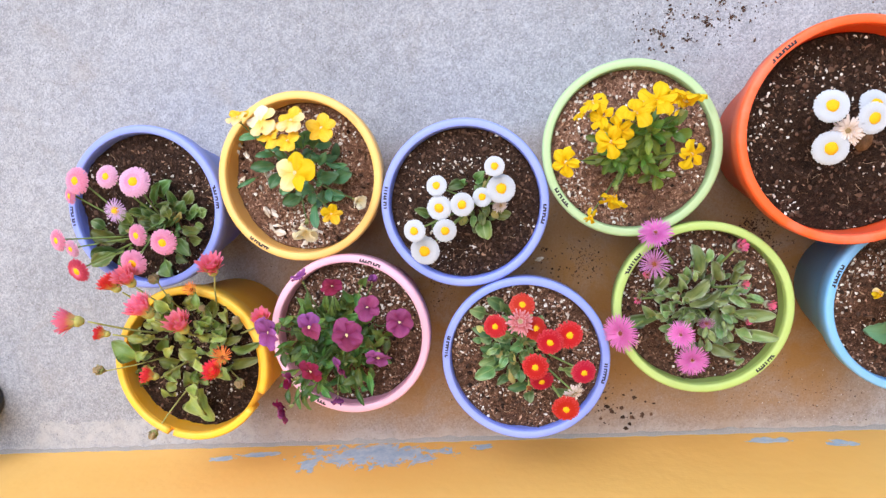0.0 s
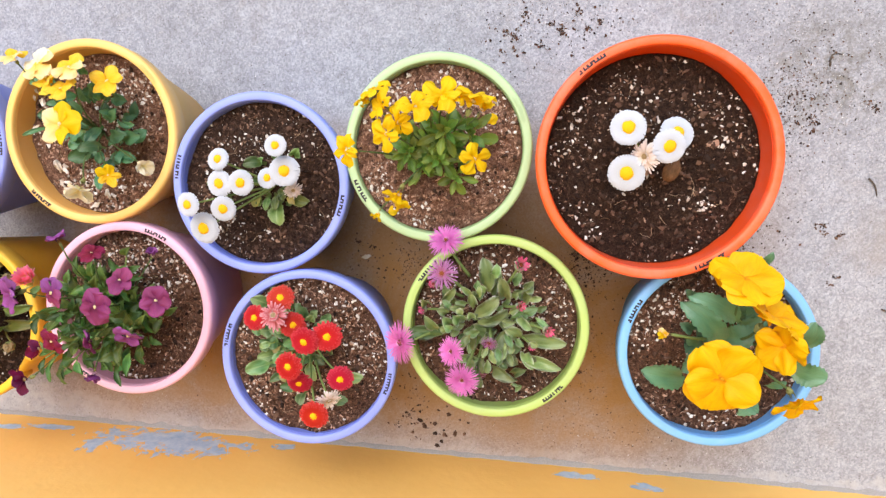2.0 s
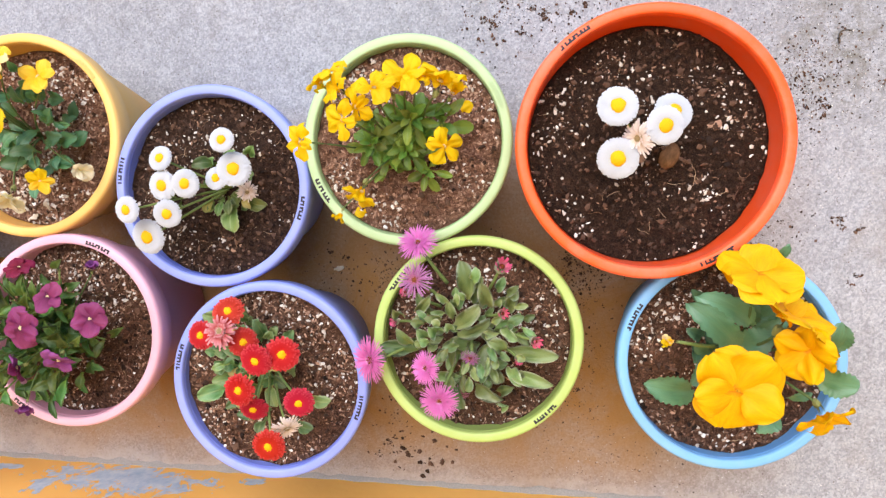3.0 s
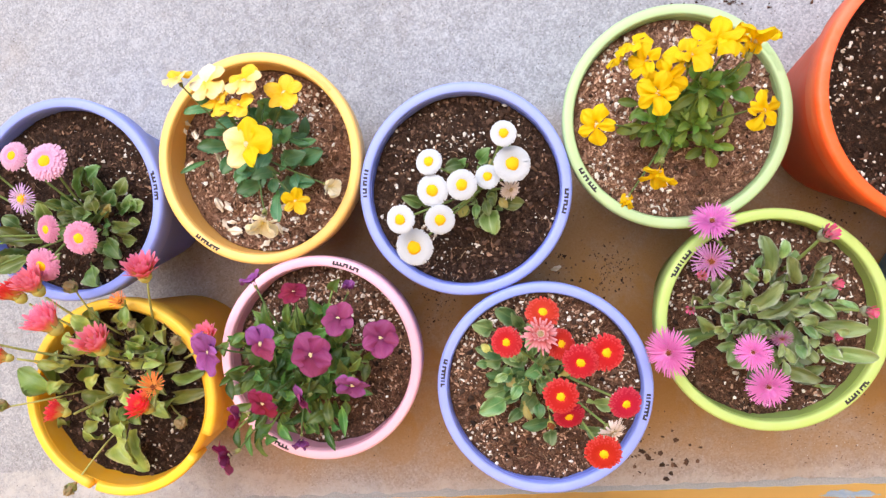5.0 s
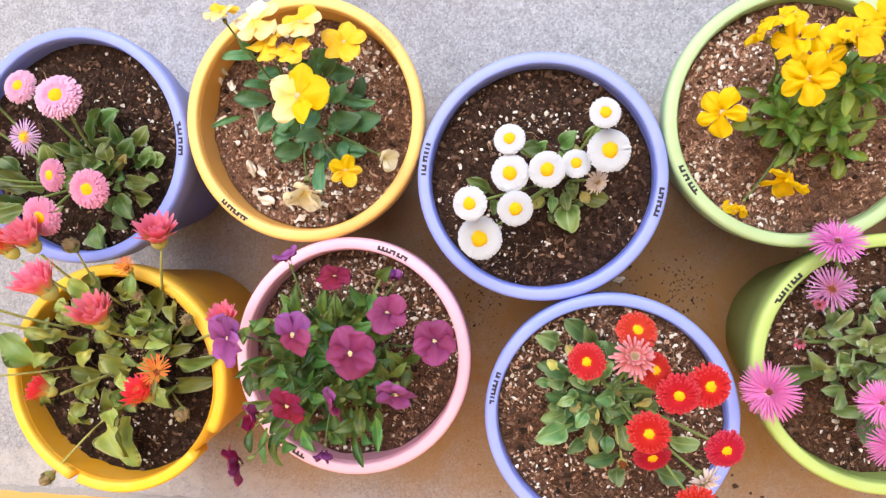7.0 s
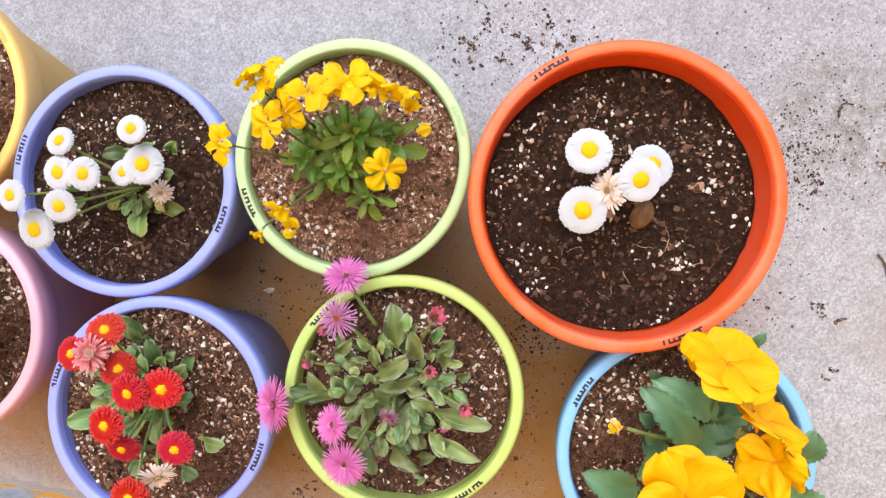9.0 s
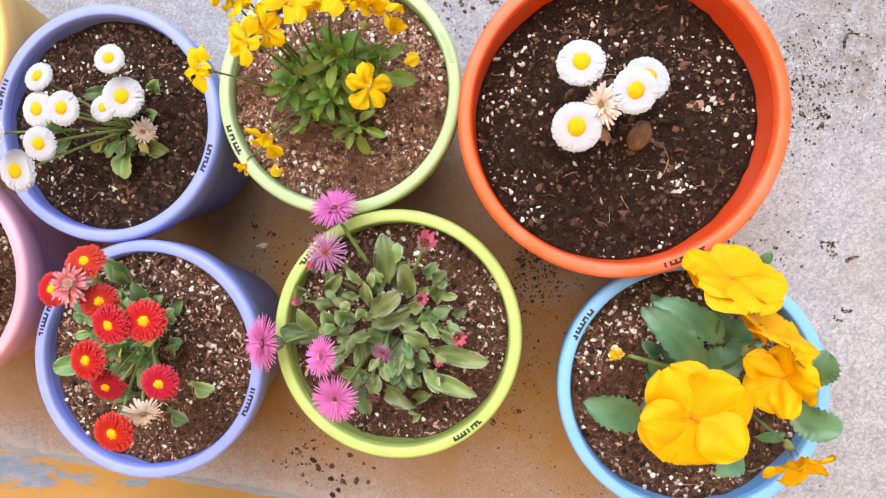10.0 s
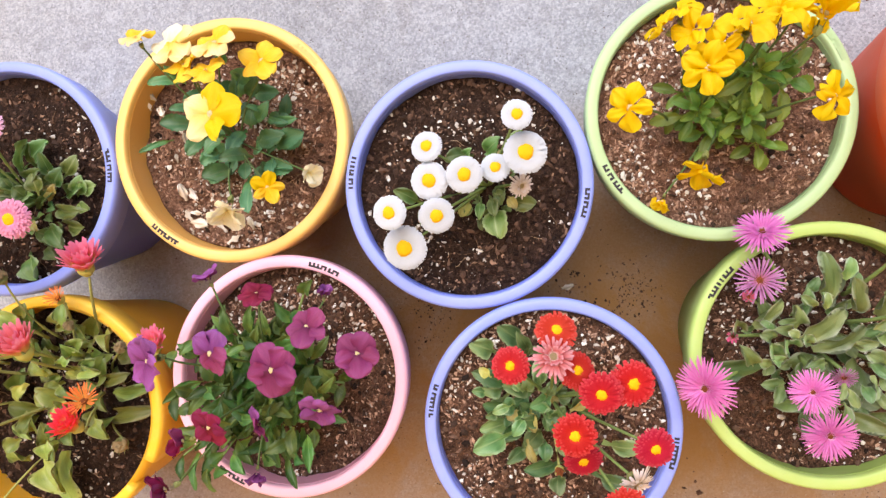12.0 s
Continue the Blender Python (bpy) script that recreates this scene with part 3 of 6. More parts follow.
ORANGE_RAY = soft_material("orange_threads", [(0, (0.85, 0.42, 0.10)), (1, (0.90, 0.20, 0.06))], 0.5, 0.25, vary=0.05)
LEMON = soft_material("lemon_pansy_petal", [(0, (0.88, 0.45, 0.01)), (0.35, (0.90, 0.56, 0.02)), (1, (0.92, 0.64, 0.07))], 0.55, 0.25, vary=0.03)
CREAM = soft_material("cream_pansy_petal", [(0, (0.88, 0.52, 0.04)), (0.45, (0.90, 0.66, 0.22)), (1, (0.90, 0.75, 0.45))], 0.55, 0.25, vary=0.02)
GOLD = soft_material("golden_viola_petal", [(0, (0.82, 0.46, 0.004)), (0.35, (0.86, 0.57, 0.006)), (1, (0.88, 0.63, 0.014))], 0.6, 0.36, vary=0.03, streaks=0.18)
DEEP_GOLD = soft_material("deep_yellow_pansy_petal", [(0, (0.62, 0.22, 0.004)), (0.12, (0.80, 0.38, 0.002)), (1, (0.80, 0.46, 0.003))], 0.6, 0.2, vary=0.02)
PURPLE = soft_material("purple_viola_petal", [(0, (0.10, 0.010, 0.045)), (0.35, (0.21, 0.024, 0.10)), (1, (0.30, 0.060, 0.18))], 0.6, 0.2, vary=0.08)
WINE = soft_material("wine_viola_petal", [(0, (0.10, 0.004, 0.016)), (0.4, (0.20, 0.008, 0.04)), (1, (0.23, 0.016, 0.07))], 0.6, 0.2, vary=0.08)
VIOLET = soft_material("violet_viola_petal", [(0, (0.12, 0.015, 0.09)), (0.4, (0.22, 0.045, 0.20)), (1, (0.30, 0.09, 0.32))], 0.6, 0.2, vary=0.08)


# ---- plant meshes ----
def blade(width, arch, fold, wave, seed, nu=13, nv=7, thick=0.0, teeth=0.0):
    """A unit leaf or petal along +x, one wide where width(u) is one."""
    rng = random.Random(seed)
    p1, p2, side = rng.uniform(0, 6), rng.uniform(0, 6), rng.uniform(-0.08, 0.08)
    verts, uvs, faces = [], [], []
    for i in range(nu):
        u = i / (nu - 1)
        w = width(u)
        for j in range(nv):
            v = -1 + 2 * j / (nv - 1)
            notch = 1 - teeth * (0.5 + 0.5 * math.cos(u * 56)) * abs(v) ** 3
            y = 0.5 * w * v * notch
            z = arch * math.sin(math.pi * u * 0.9) * 0.5 - arch * 0.6 * u * u + fold * abs(v) ** 1.5 * w + wave * math.sin(6 * u + p1 + 2 * v) * abs(v) + 0.5 * wave * math.sin(11 * u * v + p2)
            verts.append((u, y + side * math.sin(math.pi * u), z))
            uvs.append((u, 0.5 + 0.5 * v))
    for i in range(nu - 1):
        for j in range(nv - 1):
            a = i * nv + j
            faces.append((a, a + nv, a + nv + 1, a + 1))
    if thick:
        o = len(verts)
        for k in range(o):
            i, j = divmod(k, nv)
            v = -1 + 2 * j / (nv - 1)
            x, y, z = verts[k]
            verts.append((x, y * 0.97, z - thick * (1 - abs(v) ** 2.5) * (0.35 + width(i / (nv and nu - 1))) - 0.002))
            uvs.append(uvs[k])
        faces += [tuple(o + q for q in reversed(f)) for f in faces]
        for i in range(nu - 1):
            for j in (0, nv - 1):
                a, b2 = i * nv + j, (i + 1) * nv + j
                faces.append((a, o + a, o + b2, b2) if j else (b2, o + b2, o + a, a))
    return verts, faces, uvs


def oval(c, a, stalk, power=0.5):
    return lambda u: max(stalk * (1 - 0.3 * u), (max(0.0, 1 - ((u - c) / a) ** 2)) ** power)


def leaf_set(name, mat, width, **kw):
    sets = []
    for s in range(4):
        v, f, uv = blade(width, kw.get("arch", 0.2) * (0.6 + 0.3 * s), kw.get("fold", 0.1) * (1.3 - 0.25 * s), kw.get("wave", 0.03), 10 * s + len(name), kw.get("nu", 13), thick=kw.get("thick", 0.0), teeth=kw.get("teeth", 0.0))
        sets.append(mesh_of(name, v, f, mat, uv))
    return sets


DAISY_LEAF = leaf_set("daisy_leaf", DAISY_GREEN, oval(0.62, 0.38, 0.24), arch=0.26, fold=0.15, wave=0.11, teeth=0.12, nu=23)
TEAL_LEAF = leaf_set("daisy_leaf", TEAL_GREEN, oval(0.64, 0.37, 0.22), arch=0.26, fold=0.15, wave=0.11, teeth=0.10, nu=23)
PANSY_LEAF = leaf_set("pansy_leaf", PANSY_GREEN, oval(0.58, 0.42, 0.14), arch=0.20, fold=0.12, wave=0.07, teeth=0.14, nu=31)
SPOON_LEAF = leaf_set("viola_leaf", VIOLA_GREEN, oval(0.66, 0.36, 0.22, 0.65), arch=0.26, fold=0.16, wave=0.06, teeth=0.16, nu=25)
DARK_LANCE_LEAF = leaf_set("viola_leaf", DEEP_VIOLA_GREEN, oval(0.54, 0.48, 0.16, 1.0), arch=0.30, fold=0.22, wave=0.09, teeth=0.20, nu=25)
BIG_LEAF = leaf_set("large_leaf", BIG_GREEN, oval(0.54, 0.46, 0.12), arch=0.20, fold=0.14, wave=0.07, teeth=0.15, nu=37)
FLESHY_LEAF = leaf_set("fleshy_leaf", ICE_GREEN, oval(0.56, 0.44, 0.26), arch=0.24, fold=0.18, wave=0.14, thick=0.06)
GREEN_FLESHY_LEAF = leaf_set("fleshy_leaf", CORAL_GREEN, oval(0.60, 0.40, 0.24), arch=0.38, fold=0.24, wave=0.16, thick=0.07)
YELLOWED_LEAF = leaf_set("daisy_leaf", soft_material("yellowing_leaf", [(0, (0.44, 0.42, 0.14)), (0.6, (0.46, 0.42, 0.12)), (1, (0.38, 0.36, 0.14))], 0.5, 0.25, (0.46, 0.44, 0.2), 0.12, 0.4), oval(0.62, 0.38, 0.24), arch=0.3, fold=0.2, wave=0.14, teeth=0.12, nu=23)
LEAF_RNG = random.Random(5)


def local(plant, m):
    return plant.matrix_basis.inverted() @ m


def leaf(plant, kind, base, tip, width, label=""):
    """One leaf from its base to its tip."""
    b, e = Vector(base), Vector(tip)
    along = (e - b)
    size = along.length
    xa = along.normalized()
    za = (Vector((LEAF_RNG.uniform(-0.25, 0.25), LEAF_RNG.uniform(-0.25, 0.25), 1)) - xa * xa.z).normalized()
    za = (za - xa * za.dot(xa)).normalized()
    ya = za.cross(xa)
    m = Matrix((xa, ya, za)).transposed().to_4x4()
    m.translation = b
    return part("leaf", LEAF_RNG.choice(kind), plant, local(plant, m @ Matrix.Diagonal((size, width, 0.5 * (size + width), 1))), label)


def curve_points(p0, p1, lift=0.6, n=9):
    p0, p1 = Vector(p0), Vector(p1)
    c = p0.lerp(p1, 0.35)
    c.z = p0.z + (p1.z - p0.z) * (0.35 + lift * 0.6)
    return [(1 - t) ** 2 * p0 + 2 * t * (1 - t) * c + t * t * p1 for t in (i / (n - 1) for i in range(n))]


def stem(plant, p0, p1, r=0.0011, mat=None, lift=0.6):
    inv = plant.matrix_basis.inverted()
    pts = [inv @ p for p in curve_points(p0, p1, lift)]
    return part("stem", mesh_of("stem", *tube(pts, r * 1.15, r * 0.85), mat or STEM_GREEN), plant)


def facing(place, azimuth, tilt, spin=0.0):
    """A pose whose z axis leans by tilt degrees towards the azimuth."""
    m = Matrix.Rotation(radians(azimuth), 4, "Z") @ Matrix.Rotation(radians(tilt), 4, "Y") @ Matrix.Rotation(radians(spin - azimuth), 4, "Z")
    m.translation = place
    return m


def rays(layers, seed, length_jitter=0.07, quill=0.10, rise=0.0, point=0.0):
    """Rings of narrow petals: (count, inner radius, length, width, lift degrees, height) a layer, for a flower of unit radius."""
    rng = random.Random(seed)
    verts, faces, uvs = [], [], []
    for count, r0, size, width, lift, z0 in layers:
        for k in range(count):
            a = 2 * math.pi * (k + rng.uniform(-0.35, 0.35)) / count
            el = radians(lift + rng.uniform(-3, 3))
            s = size * rng.uniform(1 - length_jitter, 1 + length_jitter * 0.5)
            w = width * rng.uniform(0.8, 1.15)
            skew = rng.uniform(-0.07, 0.07)
            o = len(verts)
            for i in range(5):
                u = i / 4
                droop = -0.16 * s * u * u + rise * u * u
                x = r0 + s * u * math.cos(el)
                z = z0 + s * u * math.sin(el) + droop
                ww = w * (0.55 + 0.9 * u - 0.75 * u ** 4) * (1 - point * u ** 3) * 0.5
                for v, lifted in ((-1, quill), (0, 0.0), (1, quill)):
                    y = ww * v + skew * u * u * s
                    verts.append((x * math.cos(a) - y * math.sin(a), x * math.sin(a) + y * math.cos(a), z + lifted * ww))
                    uvs.append((u, 0.5 + 0.5 * v))
            for i in range(4):
                for j in range(2):
                    q = o + i * 3 + j
                    faces.append((q, q + 3, q + 4, q + 1))
    return verts, faces, uvs


def dome(r, h, seed, rings=6, spokes=18, rough=0.08, under=0.5):
    rng = random.Random(seed)
    verts, faces = [(0, 0, h)], []
    for i in range(1, rings + 1):
        a = math.pi / 2 * i / rings
        for k in range(spokes):
            b = 2 * math.pi * k / spokes
            d = 1 + rng.uniform(-rough, rough)
            verts.append((r * math.sin(a) * d * math.cos(b), r * math.sin(a) * d * math.sin(b), h * math.cos(a) * d))
    verts.append((0, 0, -under * h))
    for k in range(spokes):
        j = (k + 1) % spokes
        faces.append((0, 1 + k, 1 + j))
        for i in range(rings - 1):
            p, q = 1 + i * spokes, 1 + (i + 1) * spokes
            faces.append((p + k, q + k, q + j, p + j))
        p = 1 + (rings - 1) * spokes
        faces.append((p + k, len(verts) - 1, p + j))
    return verts, faces


def ray_set(name, mat, layers, **kw):
    return [mesh_of(name, *(lambda g: (g[0], g[1], mat, g[2]))(rays(layers, s + len(name), **kw))) for s in range(3)]


BUTTON = ((64, 0.26, 0.72, 0.125, 0, -0.02), (62, 0.26, 0.70, 0.12, 3, 0.0), (58, 0.26, 0.66, 0.115, 6, 0.02), (52, 0.26, 0.58, 0.11, 9, 0.035))
DOUBLE = ((54, 0.24, 0.76, 0.115, -2, -0.03), (52, 0.24, 0.73, 0.11, 4, 0.01), (48, 0.24, 0.66, 0.105, 10, 0.04), (44, 0.24, 0.56, 0.10, 16, 0.07), (38, 0.24, 0.42, 0.09, 22, 0.09))
RAGGED = ((42, 0.22, 0.78, 0.14, -3, -0.03), (38, 0.22, 0.74, 0.135, 3, 0.01), (32, 0.22, 0.66, 0.125, 8, 0.035), (24, 0.22, 0.54, 0.12, 14, 0.06))
SHAGGY = ((30, 0.15, 0.85, 0.07, 5, 0.0), (26, 0.15, 0.75, 0.06, 25, 0.05), (18, 0.12, 0.6, 0.05, 50, 0.08))
WILTED = ((26, 0.15, 0.82, 0.15, -8, 0.0), (22, 0.15, 0.72, 0.14, 14, 0.05), (16, 0.12, 0.52, 0.12, 48, 0.08))
SPIKY = ((48, 0.14, 0.88, 0.080, 8, 0.0), (44, 0.13, 0.84, 0.075, 22, 0.04), (34, 0.10, 0.66, 0.06, 38, 0.06), (20, 0.08, 0.5, 0.05, 58, 0.08))
CUP = ((8, 0.26, 1.00, 0.18, 50, 0.0), (24, 0.28, 1.25, 0.30, 64, -0.05), (22, 0.22, 1.30, 0.28, 72, 0.0), (18, 0.14, 1.2, 0.24, 79, 0.05))
BUD = ((9, 0.30, 0.9, 0.26, 66, -0.1), (8, 0.2, 1.0, 0.24, 80, 0.0))
SPIDER = ((22, 0.12, 0.9, 0.075, 45, 0.0), (18, 0.10, 0.9, 0.07, 65, 0.05))
WHITE_RAYS = ray_set("white_rays", WHITE_RAY, BUTTON, length_jitter=0.05, quill=0.04)
PINK_RAYS = ray_set("pink_rays", PINK_RAY, DOUBLE)
PALE_PINK_RAYS = ray_set("pale_pink_rays", PALE_PINK_RAY, DOUBLE)
LILAC_RAYS = ray_set("lilac_rays", LILAC_RAY, SHAGGY)
ROSE_RAYS = ray_set("rose_rays", ROSE_RAY, DOUBLE)
RED_RAYS = ray_set("red_rays", RED_RAY, RAGGED, length_jitter=0.10, quill=0.05)
FADED_RAYS = ray_set("withered_rays", FADED_RAY, WILTED, length_jitter=0.35, quill=0.3)
FADED_RED_RAYS = ray_set("withered_red_rays", FADED_RED_RAY, WILTED, length_jitter=0.3, quill=0.3)
MAGENTA_RAYS = ray_set("magenta_rays", MAGENTA_RAY, SPIKY, length_jitter=0.14, point=0.5)
BUD_RAYS = ray_set("bud_petals", soft_material("rose_pink_bud", [(0, (0.74, 0.34, 0.40)), (1, (0.80, 0.10, 0.28))], 0.45, 0.2, vary=0.05), BUD)
MAUVE_RAYS = ray_set("mauve_rays", MAUVE_RAY, SHAGGY)
CORAL_RAYS = ray_set("coral_rays", CORAL_RAY, CUP, length_jitter=0.22, point=0.6)
SCARLET_RAYS = ray_set("scarlet_rays", SCARLET_RAY, CUP, length_jitter=0.18, point=0.75)
ORANGE_RAYS = ray_set("orange_threads", ORANGE_RAY, SPIDER)
DAISY_DISC = [mesh_of("disc", *dome(0.365, 0.19, s, rough=0.09), DISC_YELLOW) for s in range(2)]
RED_DISC = [mesh_of("disc", *dome(0.26, 0.15, s + 5, rough=0.2), DISC_YELLOW) for s in range(3)]
DRY_DISC = [mesh_of("disc", *dome(0.28, 0.16, s), DRY) for s in range(2)]
SMALL_DISC = [mesh_of("disc", *dome(0.21, 0.12, s, rough=0.2), DISC_DARK) for s in range(2)]
HEAD_RNG = random.Random(8)


def calyx_mesh(name, mat, r, depth, tips):
    """A cup of sepals below a flower of unit radius."""
    verts, faces = lathe([(0.05, -depth), (r * 0.55, -depth * 0.9), (r, -depth * 0.45), (r * 1.02, -0.05), (r * 0.85, 0.02)], steps=20)
    for k in range(tips):
        a = 2 * math.pi * k / tips
        o = len(verts)
        for rr, da, z in ((r * 0.9, -0.32, -0.1), (r * 0.9, 0.32, -0.1), (r * 1.35, 0.0, 0.28), (r * 0.8, 0.0, -0.1)):
            verts.append((rr * math.cos(a + da), rr * math.sin(a + da), z))
        faces += [(o, o + 1, o + 2), (o, o + 2, o + 3), (o + 1, o + 3, o + 2)]
    return mesh_of(name, verts, faces, mat)


DAISY_CALYX = calyx_mesh("calyx", CALYX_GREEN, 0.30, 0.28, 10)
ICE_CALYX = calyx_mesh("calyx", CALYX_GREY, 0.34, 0.75, 5)
BUD_CALYX = calyx_mesh("calyx", CALYX_GREY, 0.52, 0.9, 5)
CORAL_CALYX = calyx_mesh("calyx", CALYX_YELLOW, 0.33, 0.50, 5)
PANSY_CALYX = calyx_mesh("calyx", CALYX_GREEN, 0.12, 0.26, 5)


def daisy(plant, root, place, width, petals, azimuth=0, tilt=0, label="", disc=None, calyx=None, stalk=0.0012, mat=None, lift=0.6):
    """A daisy or ice plant flower: its centre, with the ring of petals and the calyx on it, and its stem."""
    m = facing(place, azimuth, tilt, HEAD_RNG.uniform(0, 360)) @ Matrix.Scale(width / 2, 4)
    head = part("flower", HEAD_RNG.choice(disc or DAISY_DISC), plant, local(plant, m), label)
    part("petals", HEAD_RNG.choice(petals), head)
    part("calyx", calyx or DAISY_CALYX, head, Matrix.Translation((0, 0, -0.02 if calyx else -0.34)))
    stem(plant, root, m @ Vector((0, 0, -0.5 if calyx is None else -0.7)), stalk, mat, lift)
    return head


def petal_mesh(name, mat, broad, seed, cup=0.10):
    def width(u):
        return broad * max(0.42 * (1 - u), math.sqrt(max(0.02, 1 - ((u - 0.57) / 0.44) ** 2)))
    v, f, uv = blade(width, 0.12, -cup, 0.085, seed, 12, 9)
    return mesh_of(name, [(x - 0.05 * (y / broad * 2) ** 2 * x ** 3, y, z) for x, y, z in v], f, mat, uv)


def petal_set(name, mat):
    return [petal_mesh(name, mat, 0.92 + 0.06 * s, 3 * s + 1) for s in range(4)]


def angular_petal(name, mat, seed):
    def width(u):
        return 0.95 * max(0.20, min(1.0, 0.16 + 1.35 * u) * (1 - max(0.0, (u - 0.66) / 0.36) ** 2.2) ** 0.75)
    v, f, uv = blade(width, 0.26, -0.16, 0.12, seed, 12, 9)
    return mesh_of(name, [(x, y, z) for x, y, z in v], f, mat, uv)


P_ANGULAR = [angular_petal("petal", GOLD, 5 * s + 2) for s in range(5)]
P_LEMON, P_CREAM, P_GOLD, P_DEEP = petal_set("petal", LEMON), petal_set("petal", CREAM), petal_set("petal", GOLD), petal_set("petal", DEEP_GOLD)
P_PALE = petal_set("petal", soft_material("pale_cream_petal", [(0, (0.86, 0.74, 0.30)), (0.4, (0.90, 0.84, 0.58)), (1, (0.90, 0.86, 0.68))], 0.6, 0.2, vary=0.02))
P_PURPLE, P_WINE, P_VIOLET = petal_set("petal", PURPLE), petal_set("petal", WINE), petal_set("petal", VIOLET)
GOLD_THROAT = mesh_of("throat", *dome(0.05, 0.05, 4), plain_material("gold_throat", (0.70, 0.30, 0.01), (0.85, 0.50, 0.02), 900))
THROAT_DOME = mesh_of("throat", *dome(0.13, 0.09, 3), THROAT)


def pansy(plant, root, place, width, upper, lower, azimuth=0, tilt=0, spin=0, label="", shut=0.0, slim=1.0, stalk=0.0009, mat=None):
    """A pansy or viola: throat, five petals and calyx, and its stem. shut: 0 open to 1 folded forward."""
    m = facing(place, azimuth, tilt, spin) @ Matrix.Scale(width / 2, 4)
    head = part("flower", GOLD_THROAT if lower is P_DEEP else THROAT_DOME, plant, local(plant, m), label)
    for turn, size, broad, z, kind, rise in ((128, 0.98, 1.0, -0.06, upper, 4), (52, 0.98, 1.0, -0.03, upper, 4), (196, 0.92, 0.86, 0.015, lower, 9), (-16, 0.92, 0.86, 0.02, lower, 9), (270, 0.95, 1.16, 0.05, lower, 2)):
        up = rise + HEAD_RNG.uniform(-16, 16) + 70 * shut
        pm = Matrix.Translation((0, 0, z)) @ Matrix.Rotation(radians(turn + HEAD_RNG.uniform(-6, 6)), 4, "Z") @ Matrix.Rotation(radians(-up), 4, "Y") @ Matrix.Diagonal((size, size * broad * slim, size, 1))
        part("petal", HEAD_RNG.choice(kind), head, pm)
    part("calyx", PANSY_CALYX, head, Matrix.Translation((0, 0, -0.36)))
    stem(plant, root, m @ Vector((0, 0, -0.5)), stalk, mat or STEM_DARK, 0.8)
    return head


def shoot(plant, kind, root, tip, count, size, width):
    """A leafy shoot with leaves along it and a tuft at its end."""
    pts = curve_points(root, tip, 0.3, 9)
    inv = plant.matrix_basis.inverted()
    part("stem", mesh_of("stem", *tube([inv @ p for p in pts], 0.0012, 0.0009), STEM_GREEN), plant)
    turn = LEAF_RNG.uniform(0, 6.28)
    for k in range(count):
        t = 0.40 + 0.60 * k / (count - 1)
        p = pts[min(8, int(t * 8))]
        turn += 2.4
        el = radians(LEAF_RNG.uniform(-5, 22) + 34 * t * t)
        s = size * LEAF_RNG.uniform(0.7, 1.2) * (1.05 - 0.35 * t)
        e = p + s * Vector((math.cos(turn) * math.cos(el), math.sin(turn) * math.cos(el), math.sin(el)))
        leaf(plant, kind, p, e, width * LEAF_RNG.uniform(0.8, 1.25))


def rosette(plant, kind, root, tip, count, size, width):
    """A stalk that ends in a whorl of leaves, long and flat outside, short and upright within."""
    stem(plant, root, tip, 0.0012, None, 0.3)
    turn = LEAF_RNG.uniform(0, 6.28)
    for k in range(count):
        t = k / (count - 1)
        turn += 2.4
        el = radians(-12 + 78 * t ** 1.2 + LEAF_RNG.uniform(-8, 8))
        s = size * (1.1 - 0.62 * t) * LEAF_RNG.uniform(0.8, 1.15)
        b = Vector(tip) + Vector((0, 0, -0.012 * (1 - t)))
        leaf(plant, kind, b, b + s * Vector((math.cos(turn) * math.cos(el), math.sin(turn) * math.cos(el), math.sin(el))), width * (1.05 - 0.45 * t) * LEAF_RNG.uniform(0.85, 1.15))


def filler(plant, kind, x, y, z, count, reach, size, width, high, seed):
    """Smaller leaves that fill the heart of a plant."""
    rng = random.Random(seed)
    for _ in range(count):
        a, d = rng.uniform(0, 6.28), reach * math.sqrt(rng.random())
        s, up = size * rng.uniform(0.6, 1.2), rng.uniform(0.0, 1.0)
        b = Vector((x + d * math.cos(a), y + d * math.sin(a), z + high * rng.random()))
        a += rng.uniform(-0.8, 0.8)
        leaf(plant, kind, b, b + s * Vector((math.cos(a), math.sin(a), 0.2 + 0.7 * up)).normalized(), width * rng.uniform(0.7, 1.2))


def low(place, root):
    """A point among the leaves, part of the way from a flower to the root."""
    p = Vector(place).lerp(Vector(root), 0.50)
    p.z = root[2] + 0.3 * (place[2] - root[2])
    return tuple(p)


def plant_at(x, y, z, name, label):
    return thing(name, pose(x, y, z), label, "plant", "plants in the flower pots")


def dried_bud(plant, root, place, width, azimuth, tilt, mat=None, label="dried flower bud"):
    m = facing(place, azimuth, tilt) @ Matrix.Scale(width / 2, 4)
    ob = part("bud", mesh_of("bud", *dome(0.45, 0.6, int(1000 * width) + 3, 6, 12, 0.3, 1.2), mat or DRY, smooth=False), plant, local(plant, m), label)
    part("sepals", CORAL_CALYX if mat else DAISY_CALYX, ob, Matrix.Scale(1.5, 4))
    stem(plant, root, m @ Vector((0, 0, -0.5)), 0.0010, STEM_RUSTY)
    return ob


